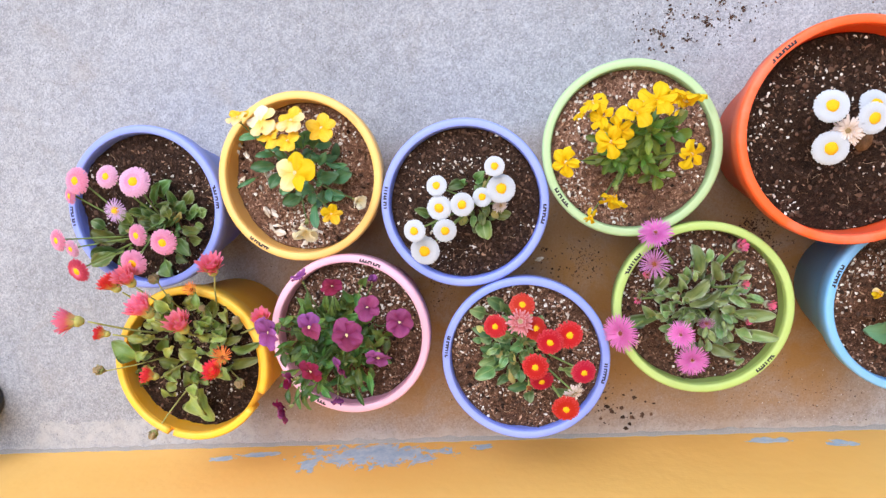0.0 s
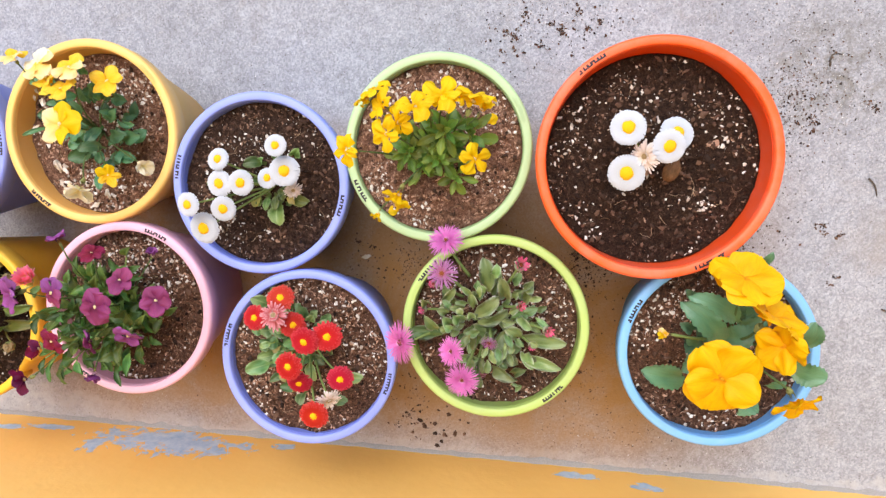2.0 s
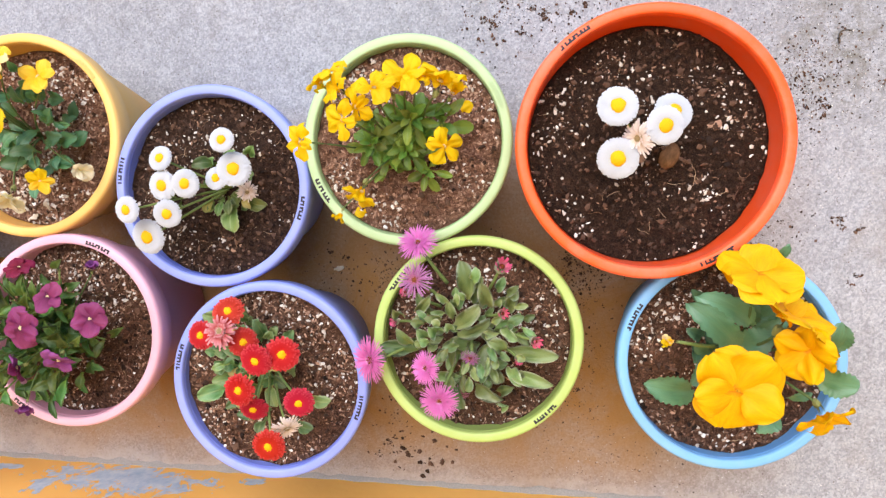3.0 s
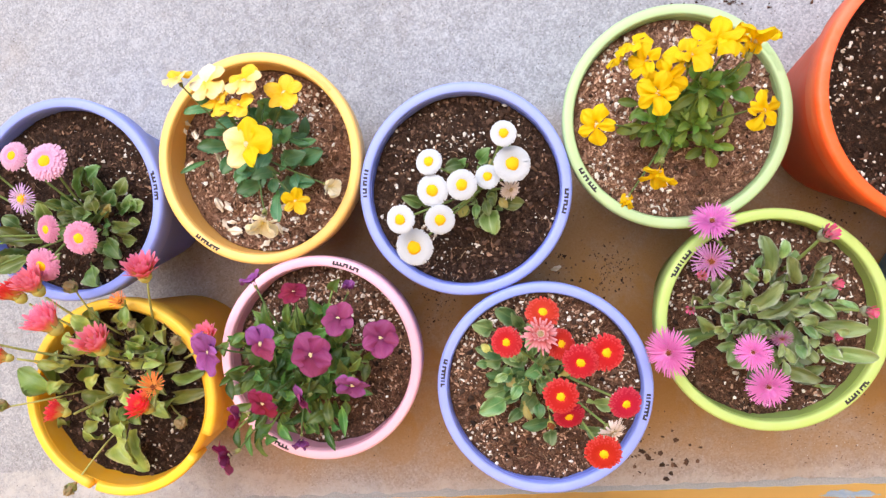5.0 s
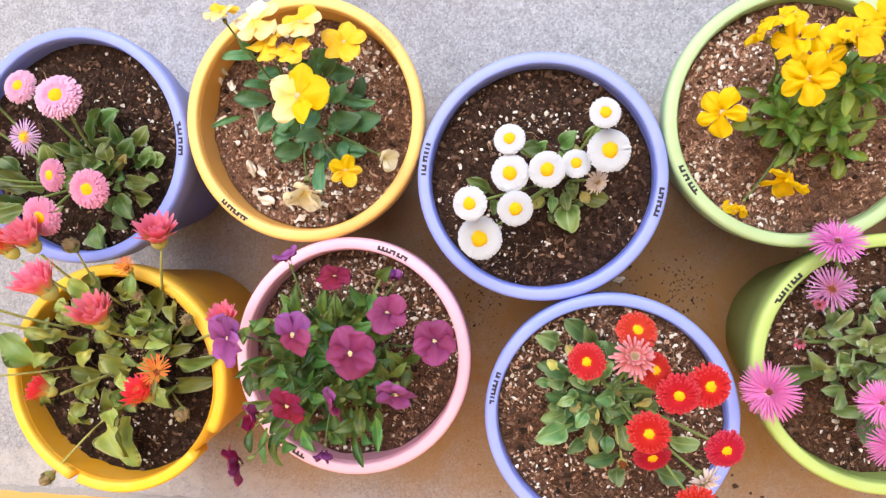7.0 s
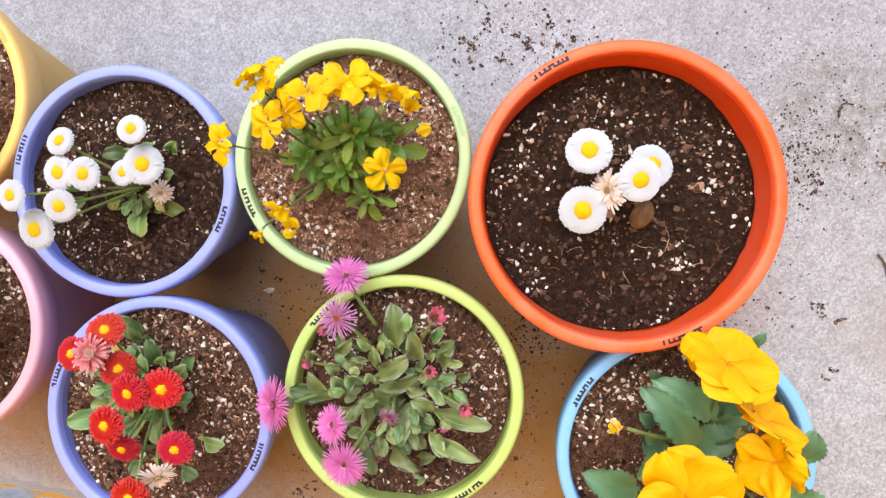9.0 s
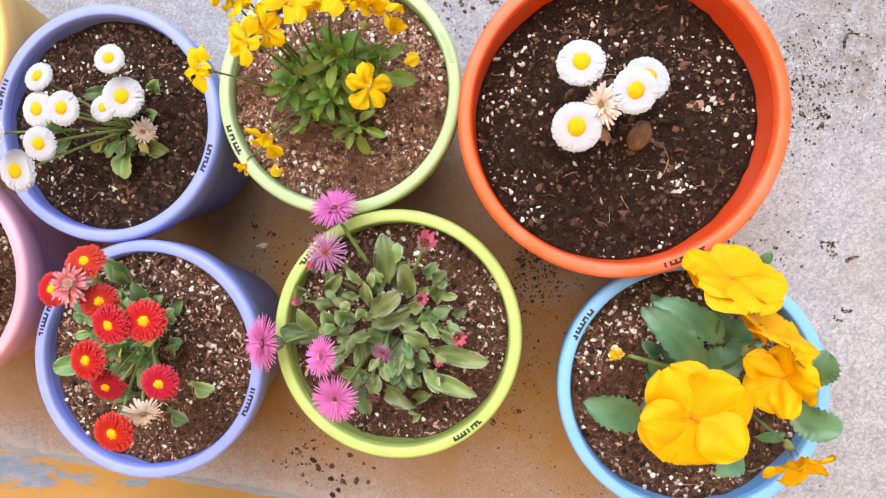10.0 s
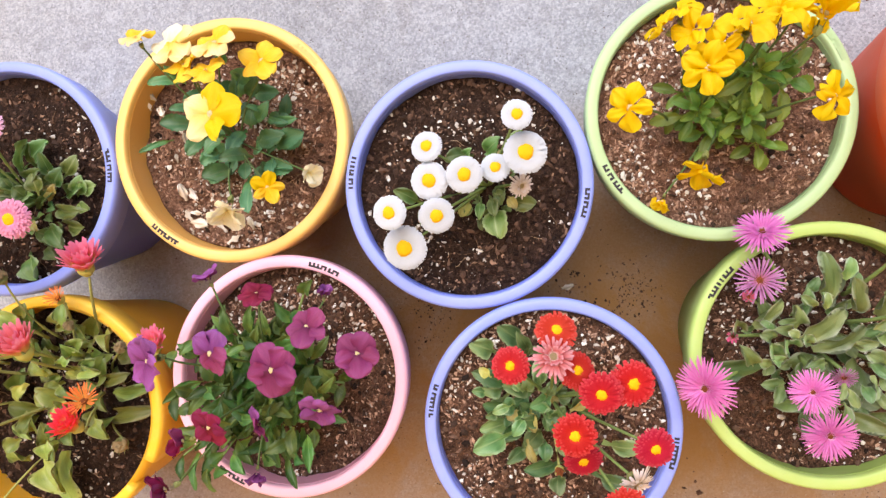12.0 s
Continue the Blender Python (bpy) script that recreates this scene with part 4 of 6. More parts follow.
# ---- the plants, pot by pot ----
plant_a = plant_at(-0.3799, 0.0539, 0.1440, "daisy_plant", "pink daisies leaning over the rim of a pot")
ROOT_A, ROOT_A2 = (-0.3760, 0.0610, 0.1450), (-0.4018, 0.0444, 0.1450)
for place, width, kind, azimuth, tilt, tag in (
        ((-0.4553, 0.1213, 0.2017), 0.0353, PINK_RAYS, 160, 12, "pink daisy flower"), ((-0.4056, 0.1229, 0.2138), 0.0292, PALE_PINK_RAYS, 100, 10, "pale pink daisy flower"),
        ((-0.3679, 0.1136, 0.2193), 0.0378, PALE_PINK_RAYS, 60, 14, "pale pink daisy flower"), ((-0.3992, 0.0810, 0.2160), 0.0310, LILAC_RAYS, 200, 10, "faded lilac daisy flower"),
        ((-0.3705, 0.0497, 0.2237), 0.0275, PINK_RAYS, 190, 16, "pink daisy flower"), ((-0.3386, 0.0389, 0.2237), 0.0327, PINK_RAYS, 300, 8, "pink daisy flower"),
        ((-0.3827, 0.0161, 0.2204), 0.0335, PINK_RAYS, 270, 14, "pink daisy flower"), ((-0.4813, 0.0502, 0.2160), 0.0284, PINK_RAYS, 190, 24, "pink daisy flower"),
        ((-0.4632, 0.0386, 0.2171), 0.0232, PALE_PINK_RAYS, 210, 24, "pale pink daisy flower"), ((-0.4629, 0.0103, 0.2127), 0.0318, ROSE_RAYS, 230, 22, "deep rose daisy flower"),
        ((-0.4748, 0.1037, 0.1907), 0.0232, PINK_RAYS, 180, 30, "pink daisy flower")):
    daisy(plant_a, ROOT_A if place[0] > -0.42 else ROOT_A2, place, width, kind, azimuth, tilt, tag, lift=0.3)

plant_w = plant_at(0.0319, 0.0528, 0.1450, "daisy_plant", "white daisies with yellow centres in a pot")
for place, width, azimuth, tilt in (((0.0620, 0.0970, 0.2250), 0.0235, 60, 8), ((-0.0062, 0.0805, 0.2095), 0.0250, 120, 14), ((0.0675, 0.0715, 0.2124), 0.0335, 20, 6), ((-0.0054, 0.0547, 0.2076), 0.0300, 200, 8),
                                    ((0.0221, 0.0568, 0.2163), 0.0282, 270, 4), ((0.0447, 0.0632, 0.1998), 0.0235, 90, 12), ((-0.0348, 0.0310, 0.2182), 0.0270, 200, 10), ((-0.0006, 0.0278, 0.2076), 0.0282, 300, 10), ((-0.0283, 0.0043, 0.1950), 0.0365, 230, 12)):
    daisy(plant_w, (0.0369, 0.0547, 0.1450), place, width, WHITE_RAYS, azimuth, tilt, "white daisy flower with yellow centre", lift=0.3)
daisy(plant_w, (0.0418, 0.0526, 0.1450), (0.0640, 0.0508, 0.1736), 0.023, FADED_RAYS, -40, 35, "withered pale daisy flower", DRY_DISC)

plant_r = plant_at(0.0736, -0.1181, 0.1470, "daisy_plant", "red daisies with green leaves in a pot")
for place, width, kind, azimuth, tilt, tag in (
        ((0.0825, -0.0534, 0.2567), 0.0265, RED_RAYS, 80, 28, "red daisy flower"), ((0.0511, -0.0790, 0.2442), 0.0257, RED_RAYS, 150, 8, "red daisy flower"), ((0.0793, -0.0697, 0.2650), 0.0234, FADED_RED_RAYS, 90, 20, "withered red daisy flower"),
        ((0.0953, -0.0806, 0.2546), 0.0250, RED_RAYS, 30, 25, "red daisy flower"), ((0.1092, -0.0951, 0.2619), 0.0281, RED_RAYS, 250, 10, "red daisy flower"), ((0.1306, -0.0898, 0.2556), 0.0296, RED_RAYS, 0, 10, "red daisy flower"),
        ((0.0920, -0.1235, 0.2567), 0.0281, RED_RAYS, 200, 6, "red daisy flower"), ((0.0984, -0.1459, 0.2400), 0.0257, RED_RAYS, 280, 24, "red daisy flower"), ((0.1442, -0.1340, 0.2504), 0.0265, RED_RAYS, 320, 12, "red daisy flower"), ((0.1219, -0.1693, 0.2640), 0.0289, RED_RAYS, 270, 10, "red daisy flower")):
    daisy(plant_r, (0.0815, -0.1211, 0.1480), place, width * (1.06 if kind is RED_RAYS else 1.3), kind, azimuth, tilt, tag, RED_DISC if kind is RED_RAYS else DRY_DISC, lift=0.3)
daisy(plant_r, (0.0853, -0.1312, 0.1480), (0.1324, -0.1585, 0.2463), 0.0281, FADED_RAYS, -50, 50, "withered white daisy flower", DRY_DISC, lift=0.3)
dried_bud(plant_r, (0.0813, -0.1311, 0.1480), (0.0839, -0.1641, 0.2068), 0.0133, 270, 20, DISC_DARK, "closed red flower bud")

plant_y = plant_at(-0.1854, 0.1006, 0.1310, "pansy_plant", "pale yellow pansies in a yellow pot")
ROOT_Y = (-0.1851, 0.1057, 0.1330)
pansy(plant_y, ROOT_Y, (-0.2309, 0.1774, 0.2150), 0.0310, P_LEMON, P_CREAM, 95, 48, 10, "lemon yellow pansy flower", 0.04, 0.82)
pansy(plant_y, ROOT_Y, (-0.2029, 0.1706, 0.2139), 0.0440, P_PALE, P_CREAM, 100, 34, 40, "cream and yellow pansy flower", 0.04, 0.82)
pansy(plant_y, ROOT_Y, (-0.1938, 0.1539, 0.2118), 0.0400, P_LEMON, P_LEMON, 120, 42, 0, "lemon yellow pansy flower", 0.04, 0.82)
pansy(plant_y, ROOT_Y, (-0.1673, 0.1677, 0.2161), 0.0400, P_LEMON, P_CREAM, 90, 30, 20, "lemon and cream pansy flower", 0.04, 0.82)
pansy(plant_y, ROOT_Y, (-0.1380, 0.1576, 0.1956), 0.0410, P_LEMON, P_LEMON, 70, 14, 30, "lemon yellow pansy flower", 0.04, 0.82)
pansy(plant_y, ROOT_Y, (-0.1710, 0.1445, 0.2236), 0.0370, P_LEMON, P_LEMON, 90, 52, 10, "lemon yellow pansy flower", 0.04, 0.82)
pansy(plant_y, ROOT_Y, (-0.1596, 0.1077, 0.2398), 0.0510, P_CREAM, P_GOLD, 180, 10, 100, "large cream and yellow pansy flower", 0.04, 0.82)
pansy(plant_y, ROOT_Y, (-0.1352, 0.0566, 0.1999), 0.0290, P_GOLD, P_LEMON, 300, 25, 20, "small golden pansy flower", slim=0.75)
pansy(plant_y, ROOT_Y, (-0.1683, 0.0411, 0.1999), 0.0420, P_PALE, P_PALE, 270, 60, 0, "wilted cream pansy flower", 0.5)
pansy(plant_y, ROOT_Y, (-0.1087, 0.0691, 0.1783), 0.0270, P_PALE, P_PALE, 330, 60, 40, "wilted cream pansy flower", 0.6)

plant_p = plant_at(-0.1466, -0.1009, 0.1410, "viola_plant", "purple violas with green leaves in a pink pot")
ROOT_P = (-0.1466, -0.1028, 0.1430)
for place, width, kind, azimuth, tilt, spin in (
        ((-0.2051, -0.0700, 0.2565), 0.0353, P_VIOLET, 200, 30, 20), ((-0.1533, -0.0634, 0.2668), 0.0328, P_PURPLE, 200, 25, 10), ((-0.1152, -0.0782, 0.2530), 0.0353, P_PURPLE, 270, 6, 0), ((-0.0896, -0.0486, 0.2519), 0.0302, P_PURPLE, 100, 25, -10),
        ((-0.0569, -0.0699, 0.2415), 0.0319, P_PURPLE, 20, 8, 0), ((-0.0832, -0.1075, 0.2484), 0.0302, P_VIOLET, 270, 48, 0), ((-0.1595, -0.1163, 0.2599), 0.0302, P_WINE, 240, 25, 20), ((-0.1315, -0.1187, 0.2404), 0.0277, P_PURPLE, 200, 60, 30)):
    pansy(plant_p, low(place, ROOT_P), place, width * (1.22 if width > 0.035 else 1.10), P_VIOLET if azimuth == 200 else kind, kind, azimuth, tilt, spin, "purple viola flower")
pansy(plant_p, ROOT_P, (-0.1341, -0.0256, 0.2323), 0.0286, P_WINE, P_WINE, 90, 45, 0, "wine red viola flower")
pansy(plant_p, ROOT_P, (-0.1688, -0.0128, 0.2358), 0.0252, P_VIOLET, P_VIOLET, 110, 75, 0, "half closed violet viola flower", 0.4)
pansy(plant_p, ROOT_P, (-0.1998, -0.1635, 0.2495), 0.0353, P_WINE, P_PURPLE, 200, 70, 30, "drooping purple viola flower", 0.45)
pansy(plant_p, ROOT_P, (-0.1918, -0.1320, 0.2380), 0.0302, P_PURPLE, P_WINE, 190, 75, 0, "half closed purple viola flower", 0.5)
pansy(plant_p, ROOT_P, (-0.1470, -0.1658, 0.2128), 0.0218, P_VIOLET, P_VIOLET, 270, 65, 0, "closed violet viola flower", 0.7)
pansy(plant_p, ROOT_P, (-0.0996, -0.0315, 0.1783), 0.0202, P_VIOLET, P_VIOLET, 80, 65, 0, "closed violet viola flower", 0.8)

plant_g = plant_at(0.2173, 0.0927, 0.1470, "viola_plant", "golden yellow violas in a pale green pot")
ROOT_G = (0.2174, 0.0948, 0.1490)
for place, width, azimuth, tilt, spin in (
        ((0.1691, 0.1525, 0.2493), 0.0299, 110, 45, 0), ((0.1777, 0.1372, 0.2531), 0.0299, 160, 40, 30), ((0.1833, 0.1113, 0.2590), 0.0326, 200, 22, 15), ((0.1390, 0.0946, 0.2337), 0.0326, 190, 25, 5), ((0.2087, 0.1379, 0.2590), 0.0365, 100, 25, 40),
        ((0.2331, 0.1487, 0.2473), 0.0396, 80, 22, 15), ((0.2620, 0.1464, 0.2415), 0.0428, 70, 62, 0), ((0.2663, 0.0923, 0.2415), 0.0317, 320, 22, -30), ((0.1931, 0.1232, 0.2522), 0.0299, 250, 30, 60), ((0.2191, 0.1394, 0.2454), 0.0300, 120, 50, 20), ((0.2466, 0.1509, 0.2434), 0.0320, 60, 48, 70), ((0.1597, 0.1446, 0.2434), 0.0260, 140, 55, 40)):
    pansy(plant_g, low(place, ROOT_G), place, width * 1.12, P_ANGULAR, P_ANGULAR, azimuth, tilt * 1.35, spin, "golden yellow viola flower", HEAD_RNG.uniform(-0.05, 0.28), 0.80)
pansy(plant_g, ROOT_G, (0.1902, 0.0539, 0.2163), 0.0389, P_ANGULAR, P_ANGULAR, 250, 80, 0, "nodding golden viola flower", 0.4, 0.75)
pansy(plant_g, ROOT_G, (0.1664, 0.0322, 0.1988), 0.0194, P_ANGULAR, P_ANGULAR, 250, 80, 20, "withered golden viola flower", 0.7, 0.6)
pansy(plant_g, ROOT_G, (0.2694, 0.1432, 0.2046), 0.0298, P_ANGULAR, P_ANGULAR, 60, 75, 0, "closed golden viola flower", 0.8, 0.7)

plant_o = plant_at(0.4422, 0.1027, 0.1650, "daisy_plant", "white daisies in black soil of a large pot")
for place, width, kind, azimuth, tilt, tag in (
        ((0.4118, 0.1302, 0.2242), 0.0357, WHITE_RAYS, 120, 10, "white daisy flower with yellow centre"), ((0.4516, 0.1139, 0.2251), 0.0339, WHITE_RAYS, 330, 10, "white daisy flower with yellow centre"),
        ((0.4616, 0.1282, 0.2098), 0.0348, WHITE_RAYS, 60, 16, "white daisy flower with yellow centre"), ((0.4158, 0.0866, 0.2125), 0.0374, WHITE_RAYS, 230, 12, "white daisy flower with yellow centre"), ((0.4315, 0.1039, 0.2161), 0.0348, FADED_RAYS, 200, 45, "withered pale daisy flower")):
    daisy(plant_o, (0.4422, 0.1028, 0.1660), place, width, kind, azimuth, tilt, tag, DRY_DISC if kind is FADED_RAYS else None, lift=0.3)

plant_m = plant_at(0.2891, -0.0791, 0.1390, "ice_plant", "magenta ice plant with grey-green fleshy leaves")
ROOT_M = (0.2893, -0.0769, 0.1420)
for place, width, kind, azimuth, tilt, tag in (
        ((0.2387, 0.0066, 0.1891), 0.0360, MAGENTA_RAYS, 105, 42, "magenta ice plant flower seen from behind"), ((0.2360, -0.0292, 0.1884), 0.0319, MAUVE_RAYS, 140, 15, "fading mauve ice plant flower"), ((0.1947, -0.1082, 0.1904), 0.0420, MAGENTA_RAYS, 180, 42, "magenta ice plant flower leaning over the rim"),
        ((0.2534, -0.1030, 0.2276), 0.0289, MAGENTA_RAYS, 170, 35, "magenta ice plant flower"), ((0.2656, -0.1342, 0.2208), 0.0334, MAGENTA_RAYS, 250, 12, "magenta ice plant flower with dark centre"), ((0.2909, -0.1014, 0.1904), 0.0182, MAUVE_RAYS, 250, 40, "closing mauve ice plant flower"), ((0.2780, -0.1423, 0.1698), 0.0228, MAUVE_RAYS, 270, 40, "withered mauve ice plant flower")):
    daisy(plant_m, low(place, ROOT_M), place, width * 1.12, kind, azimuth, tilt, tag, SMALL_DISC, ICE_CALYX, 0.0018, STEM_GREEN, 0.2)
for place, width, azimuth, tilt in (((0.3184, -0.0100, 0.2218), 0.0182, 60, 25), ((0.3202, -0.0512, 0.2257), 0.0122, 30, 20), ((0.3500, -0.0770, 0.2159), 0.0137, 0, 20), ((0.2273, -0.0409, 0.1894), 0.0106, 150, 20), ((0.2169, -0.0711, 0.1845), 0.0106, 190, 25), ((0.3364, -0.1008, 0.1894), 0.0106, 300, 20)):
    daisy(plant_m, low(place, ROOT_M), place, width * 1.25, BUD_RAYS, azimuth, tilt, "small rose pink flower bud", SMALL_DISC, BUD_CALYX, 0.0015, STEM_GREEN, 0.3)

plant_b = plant_at(0.5418, -0.0919, 0.1420, "pansy_plant", "deep yellow pansies with large blue-green leaves")
ROOT_B = (0.5418, -0.0868, 0.1440)
pansy(plant_b, ROOT_B, (0.5099, -0.1001, 0.2590), 0.0765, P_DEEP, P_DEEP, 250, 10, -8, "large deep yellow pansy flower", 0, 1.25, 0.0014)
pansy(plant_b, ROOT_B, (0.5309, -0.0100, 0.2330), 0.0718, P_DEEP, P_DEEP, 85, 50, 5, "large deep yellow pansy flower", 0, 1.35, 0.0014)
pansy(plant_b, ROOT_B, (0.5539, -0.0419, 0.2430), 0.0681, P_DEEP, P_DEEP, 60, 64, -20, "deep yellow pansy flower", 0.1, 1.15, 0.0014)
pansy(plant_b, ROOT_B, (0.5663, -0.0673, 0.2490), 0.0590, P_DEEP, P_DEEP, 200, 44, -40, "folded deep yellow pansy flower", 0.32, 0.9, 0.0014)
pansy(plant_b, ROOT_B, (0.5934, -0.1287, 0.2250), 0.0534, P_DEEP, P_DEEP, 290, 58, 10, "deep yellow pansy flower hanging over the rim", 0.1, 0.75, 0.0014)
pansy(plant_b, ROOT_B, (0.4730, -0.0749, 0.2010), 0.0221, P_CREAM, P_GOLD, 180, 80, 0, "closed yellow pansy bud", 0.8, 0.8, 0.0018, STEM_GREEN)

plant_c = plant_at(-0.3511, -0.1367, 0.1160, "ice_plant", "coral ice plant sprawling over a broken pot")
ROOT_C = (-0.3503, -0.1257, 0.1190)
for place, width, kind, azimuth, tilt, tag in (
        ((-0.4128, -0.0115, 0.2182), 0.030, SCARLET_RAYS, 120, 58, "scarlet ice plant flower"), ((-0.3864, -0.0050, 0.2259), 0.032, CORAL_RAYS, 100, 50, "coral pink ice plant flower"), ((-0.3579, -0.0393, 0.2460), 0.036, CORAL_RAYS, 115, 55, "coral pink ice plant flower"),
        ((-0.3183, -0.0622, 0.2398), 0.034, CORAL_RAYS, 95, 50, "coral pink ice plant flower"), ((-0.2925, -0.0006, 0.2017), 0.034, CORAL_RAYS, 75, 50, "coral pink ice plant flower"), ((-0.2964, -0.1274, 0.2148), 0.028, SCARLET_RAYS, 110, 40, "scarlet ice plant flower"),
        ((-0.3727, -0.1239, 0.2273), 0.024, SCARLET_RAYS, 150, 55, "scarlet ice plant flower"), ((-0.4671, -0.0505, 0.2248), 0.036, CORAL_RAYS, 170, 70, "coral pink ice plant flower beyond the rim"), ((-0.4416, -0.0720, 0.2085), 0.022, SCARLET_RAYS, 160, 65, "scarlet flower bud"), ((-0.2388, -0.0682, 0.1943), 0.026, CORAL_RAYS, 80, 40, "coral pink ice plant flower")):
    daisy(plant_c, low(place, ROOT_C), place, width * 1.15, kind, azimuth, tilt, tag, SMALL_DISC, CORAL_CALYX, 0.0013, STEM_RUSTY, 0.2)
daisy(plant_c, low((-0.2846, -0.1069, 0.2185), ROOT_C), (-0.2846, -0.1069, 0.2185), 0.034, ORANGE_RAYS, 70, 35, "spidery orange spent flower", SMALL_DISC, CORAL_CALYX, 0.0014, STEM_RUSTY, 0.2)
daisy(plant_c, low((-0.3367, -0.0278, 0.1773), ROOT_C), (-0.3367, -0.0278, 0.1773), 0.026, ORANGE_RAYS, 90, 30, "spidery orange spent flower", SMALL_DISC, CORAL_CALYX, 0.0014, STEM_RUSTY, 0.2)
for place, width, azimuth, tilt in (((-0.4700, -0.1243, 0.1910), 0.026, 150, 50), ((-0.2991, -0.1613, 0.1540), 0.026, 300, 30), ((-0.4248, -0.2244, 0.1648), 0.026, 230, 50), ((-0.3716, -0.0082, 0.1995), 0.026, 100, 40), ((-0.3197, -0.0509, 0.1860), 0.018, 80, 20), ((-0.2851, -0.0725, 0.1710), 0.022, 40, 30)):
    dried_bud(plant_c, low(place, ROOT_C), place, width, azimuth, tilt)
leaf(plant_a, DAISY_LEAF, (-0.3859, 0.0925, 0.1460), (-0.3563, 0.1115, 0.1610), 0.020)
leaf(plant_a, DAISY_LEAF, (-0.3810, 0.0838, 0.1590), (-0.3629, 0.1104, 0.1786), 0.014)
leaf(plant_a, DAISY_LEAF, (-0.3989, 0.0728, 0.1570), (-0.4064, 0.0795, 0.1764), 0.013)
leaf(plant_a, DAISY_LEAF, (-0.3762, 0.0702, 0.1460), (-0.3436, 0.0836, 0.1643), 0.015)
leaf(plant_a, DAISY_LEAF, (-0.4034, 0.0601, 0.1510), (-0.3659, 0.0635, 0.1698), 0.015)
leaf(plant_a, DAISY_LEAF, (-0.3744, 0.0523, 0.1500), (-0.3445, 0.0680, 0.1687), 0.010)
leaf(plant_a, DAISY_LEAF, (-0.3616, 0.0383, 0.1540), (-0.3364, 0.0174, 0.1731), 0.017)
leaf(plant_a, DAISY_LEAF, (-0.3485, 0.0527, 0.1570), (-0.3190, 0.0462, 0.1764), 0.016)
leaf(plant_a, DAISY_LEAF, (-0.3509, 0.0376, 0.1460), (-0.3255, 0.0325, 0.1600), 0.016)
leaf(plant_a, DAISY_LEAF, (-0.3865, 0.0131, 0.1460), (-0.3752, -0.0105, 0.1590), 0.023)
leaf(plant_a, DAISY_LEAF, (-0.4305, 0.0401, 0.1580), (-0.4642, 0.0553, 0.1775), 0.023)
leaf(plant_a, DAISY_LEAF, (-0.4392, 0.0281, 0.1500), (-0.4760, 0.0254, 0.1687), 0.020)
leaf(plant_a, DAISY_LEAF, (-0.4361, 0.0256, 0.1570), (-0.4713, 0.0126, 0.1764), 0.020)
leaf(plant_a, DAISY_LEAF, (-0.4624, 0.0550, 0.1460), (-0.4740, 0.0697, 0.1580), 0.016)
leaf(plant_a, DAISY_LEAF, (-0.3675, 0.0206, 0.1500), (-0.3440, 0.0078, 0.1687), 0.014)
leaf(plant_a, DAISY_LEAF, (-0.3786, 0.0753, 0.1560), (-0.3531, 0.0840, 0.1753), 0.013)
leaf(plant_a, DAISY_LEAF, (-0.3955, 0.0788, 0.1460), (-0.3987, 0.0856, 0.1632), 0.013)
leaf(plant_a, DAISY_LEAF, (-0.3699, 0.0391, 0.1610), (-0.3648, 0.0504, 0.1808), 0.013)
leaf(plant_a, DAISY_LEAF, (-0.4271, 0.0040, 0.1600), (-0.3997, 0.0221, 0.1797), 0.014)
leaf(plant_a, DAISY_LEAF, (-0.3618, 0.0621, 0.1460), (-0.3663, 0.0694, 0.1590), 0.013)
leaf(plant_a, DAISY_LEAF, (-0.3637, 0.0255, 0.1460), (-0.3696, 0.0307, 0.1590), 0.015)
leaf(plant_w, DAISY_LEAF, (0.0239, 0.0777, 0.1510), (0.0049, 0.0776, 0.1688), 0.015)
leaf(plant_w, DAISY_LEAF, (0.0350, 0.0814, 0.1510), (0.0451, 0.0895, 0.1688), 0.015)
leaf(plant_w, DAISY_LEAF, (0.0508, 0.0818, 0.1470), (0.0372, 0.0788, 0.1570), 0.012)
leaf(plant_w, DAISY_LEAF, (0.0526, 0.0448, 0.1470), (0.0737, 0.0365, 0.1570), 0.017)
leaf(plant_w, DAISY_LEAF, (0.0436, 0.0373, 0.1500), (0.0437, 0.0122, 0.1678), 0.022)
leaf(plant_w, DAISY_LEAF, (-0.0201, 0.0422, 0.1480), (-0.0392, 0.0526, 0.1658), 0.012)
leaf(plant_w, DAISY_LEAF, (-0.0184, 0.0382, 0.1470), (-0.0193, 0.0247, 0.1649), 0.011)
leaf(plant_w, DAISY_LEAF, (0.0479, 0.0556, 0.1470), (0.0462, 0.0411, 0.1600), 0.012)
leaf(plant_w, DAISY_LEAF, (0.0550, 0.0866, 0.1470), (0.0659, 0.0953, 0.1639), 0.013)
leaf(plant_w, DAISY_LEAF, (0.0343, 0.0275, 0.1470), (0.0412, 0.0336, 0.1639), 0.010)
leaf(plant_w, DAISY_LEAF, (0.0178, 0.0805, 0.1470), (0.0227, 0.0826, 0.1639), 0.009)
leaf(plant_r, TEAL_LEAF, (0.0639, -0.0781, 0.1580), (0.0425, -0.0605, 0.1766), 0.017)
leaf(plant_r, TEAL_LEAF, (0.0653, -0.0804, 0.1662), (0.0578, -0.0669, 0.1849), 0.011)
leaf(plant_r, TEAL_LEAF, (0.0389, -0.0837, 0.1610), (0.0213, -0.0740, 0.1797), 0.017)
leaf(plant_r, TEAL_LEAF, (0.0487, -0.1095, 0.1672), (0.0231, -0.0955, 0.1860), 0.014)
leaf(plant_r, TEAL_LEAF, (0.0678, -0.1144, 0.1683), (0.0452, -0.1047, 0.1870), 0.014)
